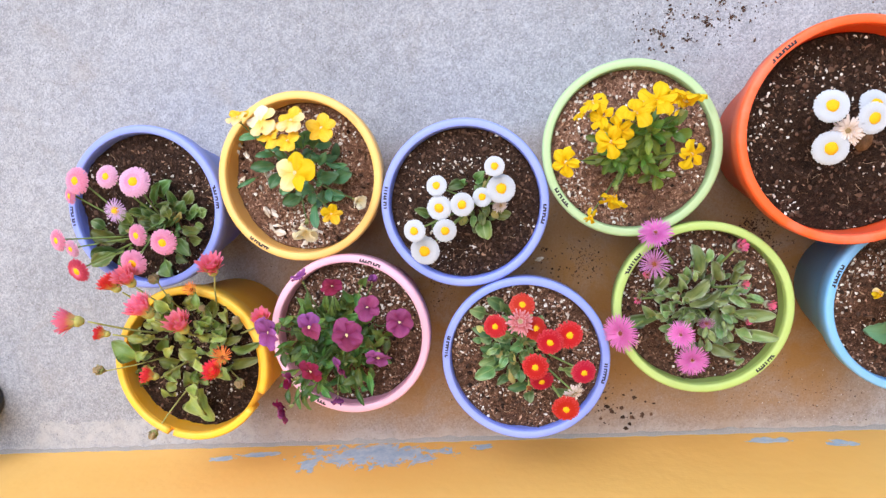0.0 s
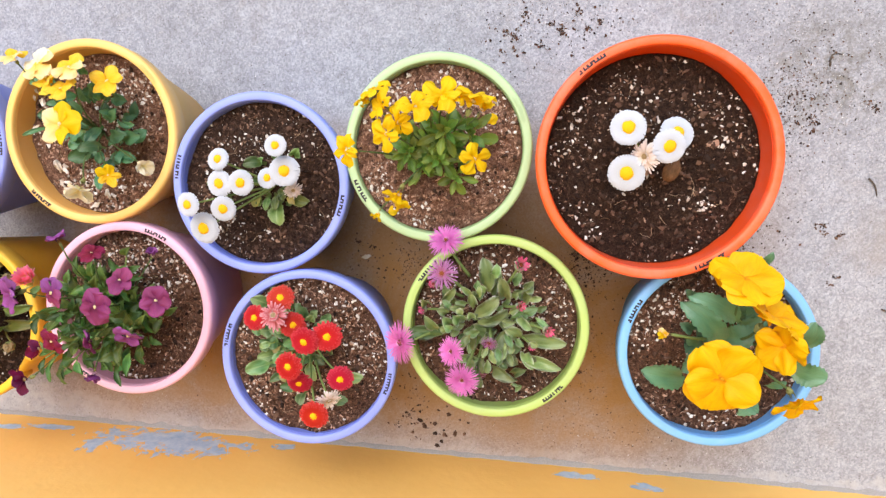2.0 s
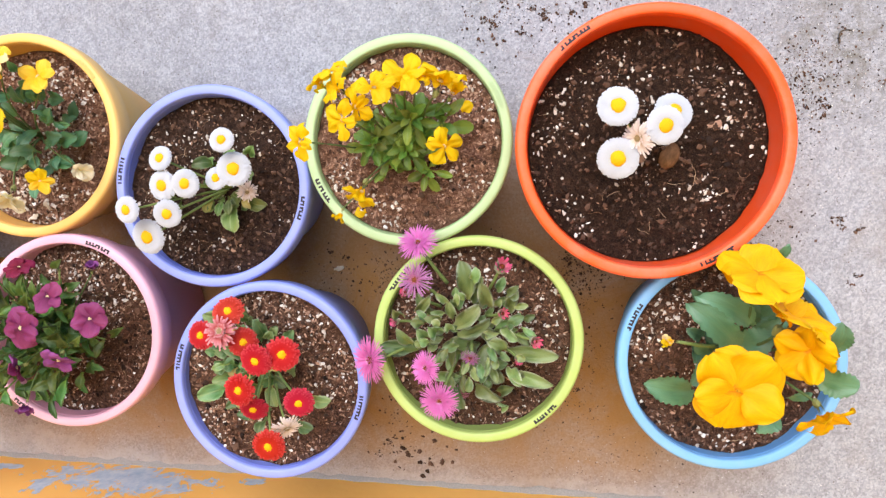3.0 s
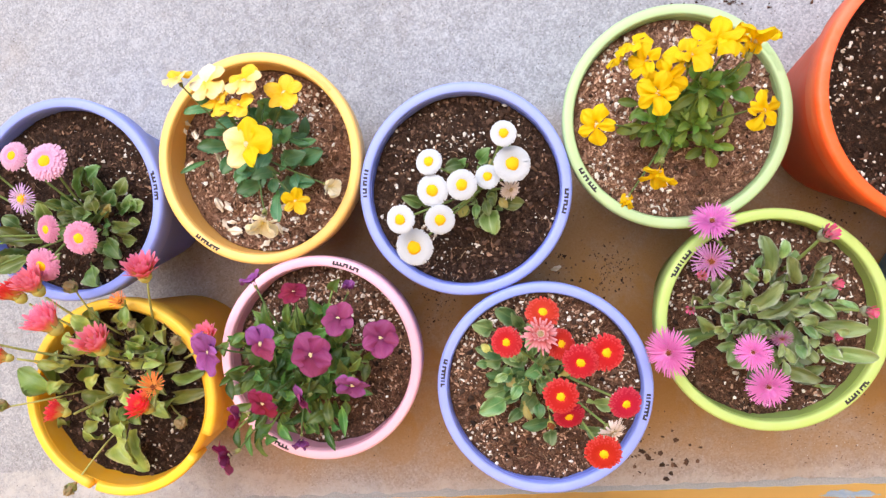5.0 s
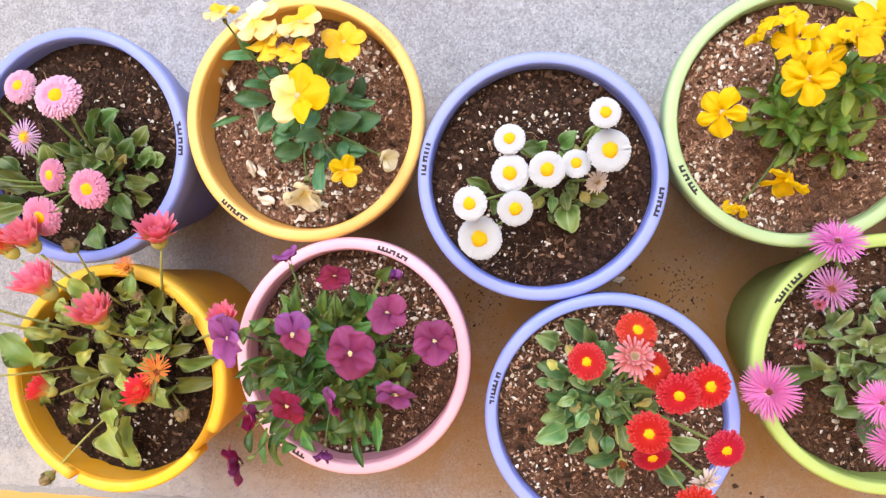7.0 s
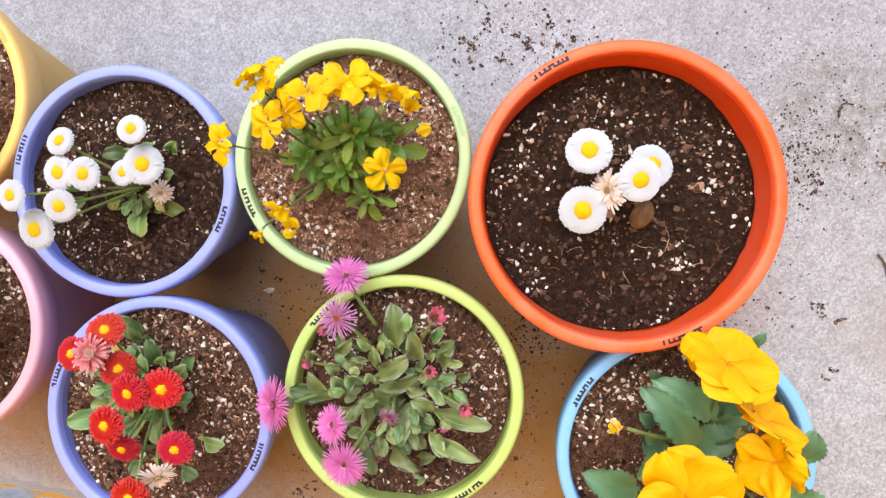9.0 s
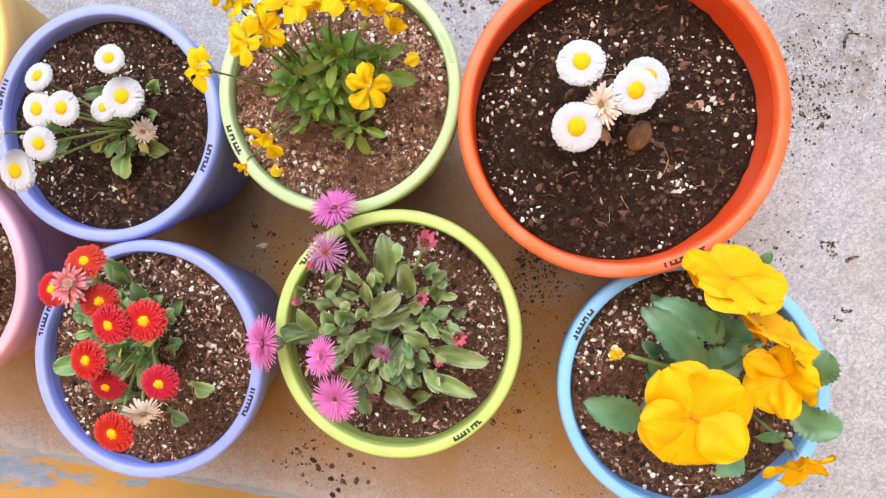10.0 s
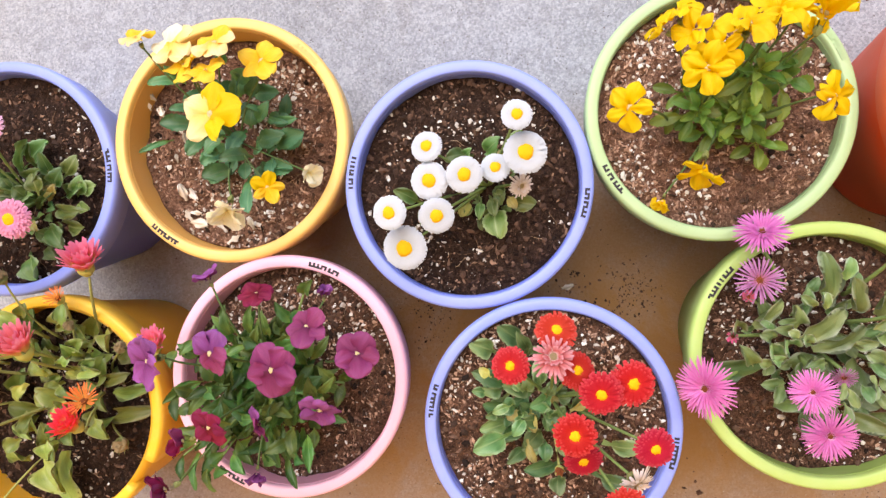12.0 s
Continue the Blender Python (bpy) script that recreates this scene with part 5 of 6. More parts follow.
leaf(plant_r, TEAL_LEAF, (0.0565, -0.1296, 0.1540), (0.0283, -0.1251, 0.1724), 0.016)
leaf(plant_r, TEAL_LEAF, (0.0508, -0.1408, 0.1520), (0.0254, -0.1455, 0.1704), 0.017)
leaf(plant_r, TEAL_LEAF, (0.0496, -0.1453, 0.1735), (0.0201, -0.1539, 0.1922), 0.018)
leaf(plant_r, TEAL_LEAF, (0.0582, -0.1425, 0.1580), (0.0406, -0.1501, 0.1766), 0.013)
leaf(plant_r, TEAL_LEAF, (0.0742, -0.1466, 0.1580), (0.0593, -0.1582, 0.1766), 0.017)
leaf(plant_r, TEAL_LEAF, (0.0804, -0.1148, 0.1776), (0.0661, -0.1201, 0.1964), 0.016)
leaf(plant_r, TEAL_LEAF, (0.0798, -0.0987, 0.1641), (0.0762, -0.0782, 0.1828), 0.014)
leaf(plant_r, TEAL_LEAF, (0.0959, -0.1263, 0.1735), (0.1051, -0.1126, 0.1922), 0.011)
leaf(plant_r, TEAL_LEAF, (0.0929, -0.1381, 0.1641), (0.0797, -0.1406, 0.1828), 0.011)
leaf(plant_r, TEAL_LEAF, (0.0878, -0.1702, 0.1683), (0.0596, -0.1717, 0.1870), 0.014)
leaf(plant_r, TEAL_LEAF, (0.1230, -0.1580, 0.1560), (0.1479, -0.1586, 0.1745), 0.015)
leaf(plant_r, TEAL_LEAF, (0.1137, -0.1784, 0.1683), (0.1336, -0.1829, 0.1870), 0.015)
leaf(plant_r, TEAL_LEAF, (0.0867, -0.1788, 0.1745), (0.0825, -0.1855, 0.1932), 0.014)
leaf(plant_r, TEAL_LEAF, (0.0608, -0.1592, 0.1652), (0.0465, -0.1658, 0.1839), 0.011)
leaf(plant_r, TEAL_LEAF, (0.1030, -0.1134, 0.1714), (0.1110, -0.1038, 0.1901), 0.011)
leaf(plant_r, TEAL_LEAF, (0.0793, -0.1326, 0.1693), (0.0906, -0.1250, 0.1880), 0.012)
leaf(plant_r, TEAL_LEAF, (0.0685, -0.1337, 0.1540), (0.0577, -0.1242, 0.1724), 0.014)
leaf(plant_r, TEAL_LEAF, (0.0863, -0.1053, 0.1714), (0.0762, -0.1086, 0.1901), 0.012)
leaf(plant_r, TEAL_LEAF, (0.0720, -0.1358, 0.1672), (0.0580, -0.1332, 0.1860), 0.012)
leaf(plant_r, TEAL_LEAF, (0.1040, -0.1334, 0.1600), (0.1141, -0.1260, 0.1787), 0.011)
leaf(plant_y, PANSY_LEAF, (-0.2295, 0.1598, 0.1460), (-0.2553, 0.1577, 0.1642), 0.011)
leaf(plant_y, PANSY_LEAF, (-0.2189, 0.1337, 0.1420), (-0.2376, 0.1354, 0.1600), 0.010)
leaf(plant_y, PANSY_LEAF, (-0.2132, 0.1203, 0.1500), (-0.2428, 0.1204, 0.1686), 0.016)
leaf(plant_y, PANSY_LEAF, (-0.2110, 0.1109, 0.1430), (-0.2235, 0.0947, 0.1610), 0.016)
leaf(plant_y, PANSY_LEAF, (-0.1919, 0.1044, 0.1410), (-0.2118, 0.0853, 0.1590), 0.016)
leaf(plant_y, PANSY_LEAF, (-0.1856, 0.0812, 0.1500), (-0.2057, 0.0721, 0.1686), 0.018)
leaf(plant_y, PANSY_LEAF, (-0.1609, 0.0868, 0.1653), (-0.1820, 0.0849, 0.1848), 0.015)
leaf(plant_y, PANSY_LEAF, (-0.1585, 0.1003, 0.1610), (-0.1303, 0.1012, 0.1804), 0.017)
leaf(plant_y, PANSY_LEAF, (-0.1454, 0.0961, 0.1600), (-0.1129, 0.1027, 0.1794), 0.018)
leaf(plant_y, PANSY_LEAF, (-0.1555, 0.0921, 0.1450), (-0.1422, 0.0952, 0.1632), 0.008)
leaf(plant_y, PANSY_LEAF, (-0.1686, 0.0712, 0.1540), (-0.1653, 0.0397, 0.1729), 0.014)
leaf(plant_y, PANSY_LEAF, (-0.1540, 0.0804, 0.1470), (-0.1277, 0.0763, 0.1653), 0.011)
leaf(plant_y, PANSY_LEAF, (-0.2079, 0.1464, 0.1440), (-0.2238, 0.1412, 0.1621), 0.013)
leaf(plant_y, PANSY_LEAF, (-0.1793, 0.1466, 0.1420), (-0.1936, 0.1502, 0.1600), 0.018)
leaf(plant_y, PANSY_LEAF, (-0.1670, 0.1455, 0.1450), (-0.1387, 0.1403, 0.1632), 0.016)
leaf(plant_y, PANSY_LEAF, (-0.1604, 0.1507, 0.1653), (-0.1676, 0.1549, 0.1848), 0.014)
leaf(plant_y, PANSY_LEAF, (-0.1481, 0.1198, 0.1621), (-0.1256, 0.1109, 0.1815), 0.006)
leaf(plant_y, PANSY_LEAF, (-0.1500, 0.1228, 0.1621), (-0.1573, 0.1272, 0.1815), 0.006)
leaf(plant_y, PANSY_LEAF, (-0.1863, 0.1687, 0.1610), (-0.1829, 0.1755, 0.1804), 0.010)
leaf(plant_y, PANSY_LEAF, (-0.2345, 0.1647, 0.1440), (-0.2404, 0.1701, 0.1621), 0.010)
leaf(plant_y, PANSY_LEAF, (-0.2419, 0.1089, 0.1480), (-0.2641, 0.0969, 0.1664), 0.006)
leaf(plant_y, PANSY_LEAF, (-0.1693, 0.1111, 0.1570), (-0.1783, 0.0910, 0.1761), 0.015)
leaf(plant_y, PANSY_LEAF, (-0.1597, 0.1179, 0.1590), (-0.1422, 0.1285, 0.1783), 0.011)
leaf(plant_y, PANSY_LEAF, (-0.1757, 0.1372, 0.1632), (-0.1648, 0.1527, 0.1826), 0.012)
leaf(plant_y, PANSY_LEAF, (-0.1422, 0.1129, 0.1642), (-0.1161, 0.1129, 0.1837), 0.009)
leaf(plant_b, BIG_LEAF, (0.5054, -0.0390, 0.1790), (0.4888, -0.0287, 0.1970), 0.012)
leaf(plant_b, BIG_LEAF, (0.5254, -0.0792, 0.2140), (0.4789, -0.0361, 0.2320), 0.026)
leaf(plant_b, BIG_LEAF, (0.5418, -0.0563, 0.2040), (0.4890, -0.0300, 0.2220), 0.024)
leaf(plant_b, BIG_LEAF, (0.5307, -0.0749, 0.1940), (0.5540, -0.0647, 0.2120), 0.028)
leaf(plant_b, BIG_LEAF, (0.4957, -0.1199, 0.1990), (0.4479, -0.1112, 0.2170), 0.027)
leaf(plant_b, BIG_LEAF, (0.5917, -0.0954, 0.2040), (0.6215, -0.1031, 0.2220), 0.027)
leaf(plant_b, BIG_LEAF, (0.6061, -0.0783, 0.1940), (0.6115, -0.0523, 0.2120), 0.025)
leaf(plant_b, BIG_LEAF, (0.5635, -0.1281, 0.2090), (0.5416, -0.1435, 0.2270), 0.022)
leaf(plant_b, BIG_LEAF, (0.5617, 0.0008, 0.1790), (0.5690, 0.0133, 0.1970), 0.011)
leaf(plant_b, BIG_LEAF, (0.5780, -0.1245, 0.1890), (0.5912, -0.1142, 0.2070), 0.009)
leaf(plant_b, BIG_LEAF, (0.5004, -0.0844, 0.1690), (0.4977, -0.0954, 0.1870), 0.013)
leaf(plant_b, BIG_LEAF, (0.5091, -0.0756, 0.1690), (0.4896, -0.0651, 0.1870), 0.013)
leaf(plant_b, BIG_LEAF, (0.5225, -0.0815, 0.1840), (0.5481, -0.0842, 0.2020), 0.020)
leaf(plant_m, FLESHY_LEAF, (0.2864, -0.0464, 0.1767), (0.2809, -0.0115, 0.1943), 0.018)
leaf(plant_m, FLESHY_LEAF, (0.3081, -0.0545, 0.1777), (0.2994, -0.0294, 0.1953), 0.014)
leaf(plant_m, FLESHY_LEAF, (0.2543, -0.0658, 0.1649), (0.2377, -0.0455, 0.1826), 0.013)
leaf(plant_m, FLESHY_LEAF, (0.2460, -0.0955, 0.1570), (0.2020, -0.1001, 0.1747), 0.019)
leaf(plant_m, FLESHY_LEAF, (0.2654, -0.0974, 0.1470), (0.2958, -0.0951, 0.1649), 0.021)
leaf(plant_m, FLESHY_LEAF, (0.2685, -0.1137, 0.1718), (0.2715, -0.0883, 0.1894), 0.017)
leaf(plant_m, FLESHY_LEAF, (0.2740, -0.1274, 0.1649), (0.2813, -0.1537, 0.1826), 0.020)
leaf(plant_m, FLESHY_LEAF, (0.2949, -0.1307, 0.1757), (0.3213, -0.1399, 0.1933), 0.014)
leaf(plant_m, FLESHY_LEAF, (0.3064, -0.1115, 0.1610), (0.3198, -0.1266, 0.1786), 0.018)
leaf(plant_m, FLESHY_LEAF, (0.3238, -0.0946, 0.1757), (0.3100, -0.0853, 0.1933), 0.014)
leaf(plant_m, FLESHY_LEAF, (0.3246, -0.0989, 0.1570), (0.3731, -0.1010, 0.1747), 0.016)
leaf(plant_m, FLESHY_LEAF, (0.3258, -0.1176, 0.1767), (0.3678, -0.1227, 0.1943), 0.014)
leaf(plant_m, FLESHY_LEAF, (0.3267, -0.1127, 0.1747), (0.3383, -0.1257, 0.1924), 0.012)
leaf(plant_m, FLESHY_LEAF, (0.3110, -0.0903, 0.1630), (0.3002, -0.1223, 0.1806), 0.020)
leaf(plant_m, FLESHY_LEAF, (0.2722, -0.0768, 0.1669), (0.2966, -0.0548, 0.1845), 0.017)
leaf(plant_m, FLESHY_LEAF, (0.2776, -0.0824, 0.1728), (0.3076, -0.0675, 0.1904), 0.014)
leaf(plant_m, FLESHY_LEAF, (0.2978, -0.0739, 0.1540), (0.3098, -0.0887, 0.1718), 0.013)
leaf(plant_m, FLESHY_LEAF, (0.3262, -0.0593, 0.1679), (0.3321, -0.0334, 0.1855), 0.012)
leaf(plant_m, FLESHY_LEAF, (0.3216, -0.0725, 0.1777), (0.3335, -0.0823, 0.1953), 0.012)
leaf(plant_m, FLESHY_LEAF, (0.2547, -0.1291, 0.1570), (0.2794, -0.1257, 0.1747), 0.012)
leaf(plant_m, FLESHY_LEAF, (0.2512, -0.0870, 0.1777), (0.2411, -0.0756, 0.1953), 0.013)
leaf(plant_m, FLESHY_LEAF, (0.2362, -0.0651, 0.1728), (0.2508, -0.0451, 0.1904), 0.011)
leaf(plant_m, FLESHY_LEAF, (0.2246, -0.0646, 0.1786), (0.2177, -0.0583, 0.1963), 0.011)
leaf(plant_m, FLESHY_LEAF, (0.2716, -0.0693, 0.1600), (0.2667, -0.0520, 0.1777), 0.011)
leaf(plant_m, FLESHY_LEAF, (0.2722, -0.0610, 0.1510), (0.2812, -0.0439, 0.1688), 0.010)
leaf(plant_m, FLESHY_LEAF, (0.2341, -0.0940, 0.1767), (0.2203, -0.0786, 0.1943), 0.012)
leaf(plant_m, FLESHY_LEAF, (0.2620, -0.0780, 0.1777), (0.2521, -0.0737, 0.1953), 0.015)
leaf(plant_m, FLESHY_LEAF, (0.3140, -0.0793, 0.1639), (0.3307, -0.0663, 0.1816), 0.014)
leaf(plant_m, FLESHY_LEAF, (0.3000, -0.1084, 0.1510), (0.3235, -0.1131, 0.1688), 0.016)
leaf(plant_m, FLESHY_LEAF, (0.2804, -0.1080, 0.1540), (0.2646, -0.1036, 0.1718), 0.016)
leaf(plant_m, FLESHY_LEAF, (0.3344, -0.1271, 0.1708), (0.3402, -0.1159, 0.1884), 0.008)
leaf(plant_m, FLESHY_LEAF, (0.3178, -0.1421, 0.1580), (0.3306, -0.1328, 0.1757), 0.011)
leaf(plant_m, FLESHY_LEAF, (0.3187, -0.1456, 0.1826), (0.3265, -0.1446, 0.2002), 0.009)
leaf(plant_c, GREEN_FLESHY_LEAF, (-0.3788, -0.0576, 0.1440), (-0.3800, -0.0385, 0.1623), 0.0168)
leaf(plant_c, GREEN_FLESHY_LEAF, (-0.3331, -0.0712, 0.1370), (-0.3169, -0.0445, 0.1550), 0.0168)
leaf(plant_c, GREEN_FLESHY_LEAF, (-0.3891, -0.0657, 0.1570), (-0.3834, -0.0460, 0.1785), 0.0112)
leaf(plant_c, GREEN_FLESHY_LEAF, (-0.4106, -0.1213, 0.1340), (-0.3993, -0.0964, 0.1520), 0.0179)
leaf(plant_c, GREEN_FLESHY_LEAF, (-0.3466, -0.0953, 0.1520), (-0.3134, -0.0933, 0.1723), 0.0123)
leaf(plant_c, GREEN_FLESHY_LEAF, (-0.3228, -0.1075, 0.1460), (-0.3070, -0.0815, 0.1648), 0.0212)
leaf(plant_c, GREEN_FLESHY_LEAF, (-0.3069, -0.1086, 0.1330), (-0.3033, -0.0944, 0.1510), 0.0112)
leaf(plant_c, GREEN_FLESHY_LEAF, (-0.3024, -0.1124, 0.1510), (-0.2638, -0.1083, 0.1710), 0.0134)
leaf(plant_c, GREEN_FLESHY_LEAF, (-0.3211, -0.1428, 0.1320), (-0.2757, -0.1322, 0.1500), 0.0145)
leaf(plant_c, GREEN_FLESHY_LEAF, (-0.3475, -0.1201, 0.1480), (-0.3709, -0.1088, 0.1673), 0.0168)
leaf(plant_c, GREEN_FLESHY_LEAF, (-0.3849, -0.1310, 0.1340), (-0.4109, -0.1281, 0.1520), 0.0168)
leaf(plant_c, GREEN_FLESHY_LEAF, (-0.3947, -0.1561, 0.1350), (-0.3952, -0.1367, 0.1530), 0.0168)
leaf(plant_c, GREEN_FLESHY_LEAF, (-0.3651, -0.1621, 0.1480), (-0.3671, -0.1425, 0.1673), 0.0134)
leaf(plant_c, GREEN_FLESHY_LEAF, (-0.3437, -0.1208, 0.1648), (-0.3337, -0.1308, 0.1872), 0.0145)
leaf(plant_c, GREEN_FLESHY_LEAF, (-0.4022, -0.1791, 0.1360), (-0.4124, -0.1696, 0.1540), 0.0112)
leaf(plant_c, GREEN_FLESHY_LEAF, (-0.3625, -0.1725, 0.1400), (-0.3468, -0.2115, 0.1580), 0.0235)
leaf(plant_c, GREEN_FLESHY_LEAF, (-0.3680, -0.1702, 0.1560), (-0.3445, -0.1959, 0.1773), 0.0190)
leaf(plant_c, GREEN_FLESHY_LEAF, (-0.4186, -0.1192, 0.1710), (-0.4466, -0.0900, 0.1935), 0.0212)
leaf(plant_c, GREEN_FLESHY_LEAF, (-0.4387, -0.1154, 0.1540), (-0.4063, -0.1122, 0.1748), 0.0134)
leaf(plant_c, GREEN_FLESHY_LEAF, (-0.4338, -0.1232, 0.1470), (-0.4283, -0.0798, 0.1660), 0.0134)
leaf(plant_c, GREEN_FLESHY_LEAF, (-0.4125, -0.1267, 0.1723), (-0.4122, -0.1270, 0.1948), 0.0157)
leaf(plant_c, GREEN_FLESHY_LEAF, (-0.4406, -0.1609, 0.1330), (-0.4425, -0.1557, 0.1510), 0.0112)
leaf(plant_c, GREEN_FLESHY_LEAF, (-0.3249, -0.0760, 0.1660), (-0.3255, -0.0706, 0.1885), 0.0123)
leaf(plant_c, GREEN_FLESHY_LEAF, (-0.3629, -0.0547, 0.1430), (-0.3399, -0.0511, 0.1610), 0.0112)
leaf(plant_c, GREEN_FLESHY_LEAF, (-0.4559, -0.1209, 0.1370), (-0.4677, -0.1158, 0.1550), 0.0157)
leaf(plant_c, GREEN_FLESHY_LEAF, (-0.3347, -0.1511, 0.1360), (-0.3118, -0.1399, 0.1540), 0.0112)
leaf(plant_c, GREEN_FLESHY_LEAF, (-0.3174, -0.1078, 0.1430), (-0.2914, -0.0988, 0.1610), 0.0112)
leaf(plant_c, GREEN_FLESHY_LEAF, (-0.3432, -0.1422, 0.1648), (-0.3414, -0.1449, 0.1872), 0.0112)
leaf(plant_c, GREEN_FLESHY_LEAF, (-0.4070, -0.1437, 0.1380), (-0.3900, -0.1539, 0.1560), 0.0123)
leaf(plant_c, GREEN_FLESHY_LEAF, (-0.3039, -0.0583, 0.1540), (-0.2975, -0.0731, 0.1748), 0.0101)
leaf(plant_c, GREEN_FLESHY_LEAF, (-0.3305, -0.0537, 0.1570), (-0.3124, -0.0653, 0.1785), 0.0089)
leaf(plant_c, GREEN_FLESHY_LEAF, (-0.3538, -0.0756, 0.1460), (-0.3309, -0.0814, 0.1648), 0.0112)
leaf(plant_c, GREEN_FLESHY_LEAF, (-0.4510, -0.1176, 0.1530), (-0.4422, -0.1025, 0.1735), 0.0134)
rosette(plant_g, SPOON_LEAF, (0.2174, 0.0928, 0.1480), (0.2327, 0.1203, 0.2085), 16, 0.034, 0.0115)
rosette(plant_g, SPOON_LEAF, (0.2174, 0.0928, 0.1480), (0.1953, 0.0971, 0.1969), 16, 0.030, 0.0100)
rosette(plant_g, SPOON_LEAF, (0.2174, 0.0928, 0.1480), (0.2268, 0.0925, 0.1969), 14, 0.028, 0.0105)
rosette(plant_g, SPOON_LEAF, (0.2174, 0.0928, 0.1480), (0.2442, 0.0761, 0.1775), 11, 0.026, 0.0100)
rosette(plant_g, SPOON_LEAF, (0.2174, 0.0928, 0.1480), (0.2578, 0.1193, 0.1891), 10, 0.034, 0.0130)
rosette(plant_g, SPOON_LEAF, (0.2174, 0.0928, 0.1480), (0.2103, 0.0868, 0.1814), 11, 0.026, 0.0095)
rosette(plant_g, SPOON_LEAF, (0.2174, 0.0928, 0.1480), (0.1913, 0.1146, 0.1852), 11, 0.026, 0.0095)
rosette(plant_g, SPOON_LEAF, (0.2174, 0.0928, 0.1480), (0.2178, 0.1114, 0.1891), 12, 0.030, 0.0110)
shoot(plant_p, DARK_LANCE_LEAF, (-0.1465, -0.1007, 0.1430), (-0.1016, -0.0272, 0.2208), 10, 0.031, 0.0098)
shoot(plant_p, DARK_LANCE_LEAF, (-0.1465, -0.1007, 0.1430), (-0.1512, -0.0591, 0.2208), 10, 0.031, 0.0098)
shoot(plant_p, DARK_LANCE_LEAF, (-0.1465, -0.1007, 0.1430), (-0.1103, -0.0880, 0.1794), 10, 0.031, 0.0098)
shoot(plant_p, DARK_LANCE_LEAF, (-0.1465, -0.1007, 0.1430), (-0.0844, -0.1033, 0.1806), 10, 0.031, 0.0098)
shoot(plant_p, DARK_LANCE_LEAF, (-0.1465, -0.1007, 0.1430), (-0.1839, -0.0990, 0.2151), 10, 0.031, 0.0098)
shoot(plant_p, DARK_LANCE_LEAF, (-0.1465, -0.1007, 0.1430), (-0.1460, -0.1223, 0.2105), 10, 0.031, 0.0098)
shoot(plant_p, DARK_LANCE_LEAF, (-0.1465, -0.1007, 0.1430), (-0.1176, -0.1505, 0.2082), 10, 0.031, 0.0098)
shoot(plant_p, DARK_LANCE_LEAF, (-0.1465, -0.1007, 0.1430), (-0.1486, -0.1553, 0.1909), 10, 0.031, 0.0098)
shoot(plant_p, DARK_LANCE_LEAF, (-0.1465, -0.1007, 0.1430), (-0.1855, -0.1635, 0.2047), 10, 0.031, 0.0098)
shoot(plant_p, DARK_LANCE_LEAF, (-0.1465, -0.1007, 0.1430), (-0.2111, -0.1544, 0.2047), 10, 0.031, 0.0098)
shoot(plant_p, DARK_LANCE_LEAF, (-0.1465, -0.1007, 0.1430), (-0.2127, -0.0692, 0.2036), 10, 0.031, 0.0098)
shoot(plant_p, DARK_LANCE_LEAF, (-0.1465, -0.1007, 0.1430), (-0.1389, -0.0508, 0.1840), 10, 0.031, 0.0098)
shoot(plant_p, DARK_LANCE_LEAF, (-0.1465, -0.1007, 0.1430), (-0.1254, -0.0968, 0.1966), 10, 0.031, 0.0098)
shoot(plant_p, DARK_LANCE_LEAF, (-0.1465, -0.1007, 0.1430), (-0.1673, -0.0834, 0.1955), 10, 0.031, 0.0098)
shoot(plant_p, DARK_LANCE_LEAF, (-0.1465, -0.1007, 0.1430), (-0.0999, -0.1055, 0.2105), 10, 0.031, 0.0098)
shoot(plant_p, DARK_LANCE_LEAF, (-0.1465, -0.1007, 0.1430), (-0.1615, -0.1241, 0.2231), 10, 0.031, 0.0098)
shoot(plant_p, DARK_LANCE_LEAF, (-0.1465, -0.1007, 0.1430), (-0.2045, -0.1027, 0.2208), 10, 0.031, 0.0098)
shoot(plant_p, DARK_LANCE_LEAF, (-0.1465, -0.1007, 0.1430), (-0.1948, -0.0641, 0.2024), 10, 0.031, 0.0098)
filler(plant_a, DAISY_LEAF, -0.3631, 0.0591, 0.1460, 12, 0.030, 0.024, 0.014, 0.015, 1)
filler(plant_a, DAISY_LEAF, -0.4233, 0.0448, 0.1460, 6, 0.015, 0.026, 0.015, 0.012, 2)
filler(plant_r, TEAL_LEAF, 0.0686, -0.1179, 0.1490, 22, 0.032, 0.022, 0.014, 0.025, 3)
filler(plant_y, PANSY_LEAF, -0.1746, 0.1058, 0.1370, 26, 0.035, 0.022, 0.015, 0.025, 4)
filler(plant_w, DAISY_LEAF, 0.0418, 0.0527, 0.1460, 6, 0.018, 0.018, 0.012, 0.010, 5)
filler(plant_m, FLESHY_LEAF, 0.2913, -0.0788, 0.1430, 84, 0.050, 0.015, 0.0092, 0.055, 6)
filler(plant_c, GREEN_FLESHY_LEAF, -0.3590, -0.1001, 0.1330, 54, 0.058, 0.021, 0.0125, 0.055, 7)
filler(plant_g, SPOON_LEAF, 0.2176, 0.0959, 0.1520, 22, 0.024, 0.022, 0.0100, 0.030, 8)
filler(plant_r, YELLOWED_LEAF, 0.0646, -0.1148, 0.1652, 7, 0.034, 0.018, 0.0100, 0.030, 31)
filler(plant_a, YELLOWED_LEAF, -0.3634, 0.0546, 0.1540, 5, 0.040, 0.018, 0.0100, 0.020, 32)
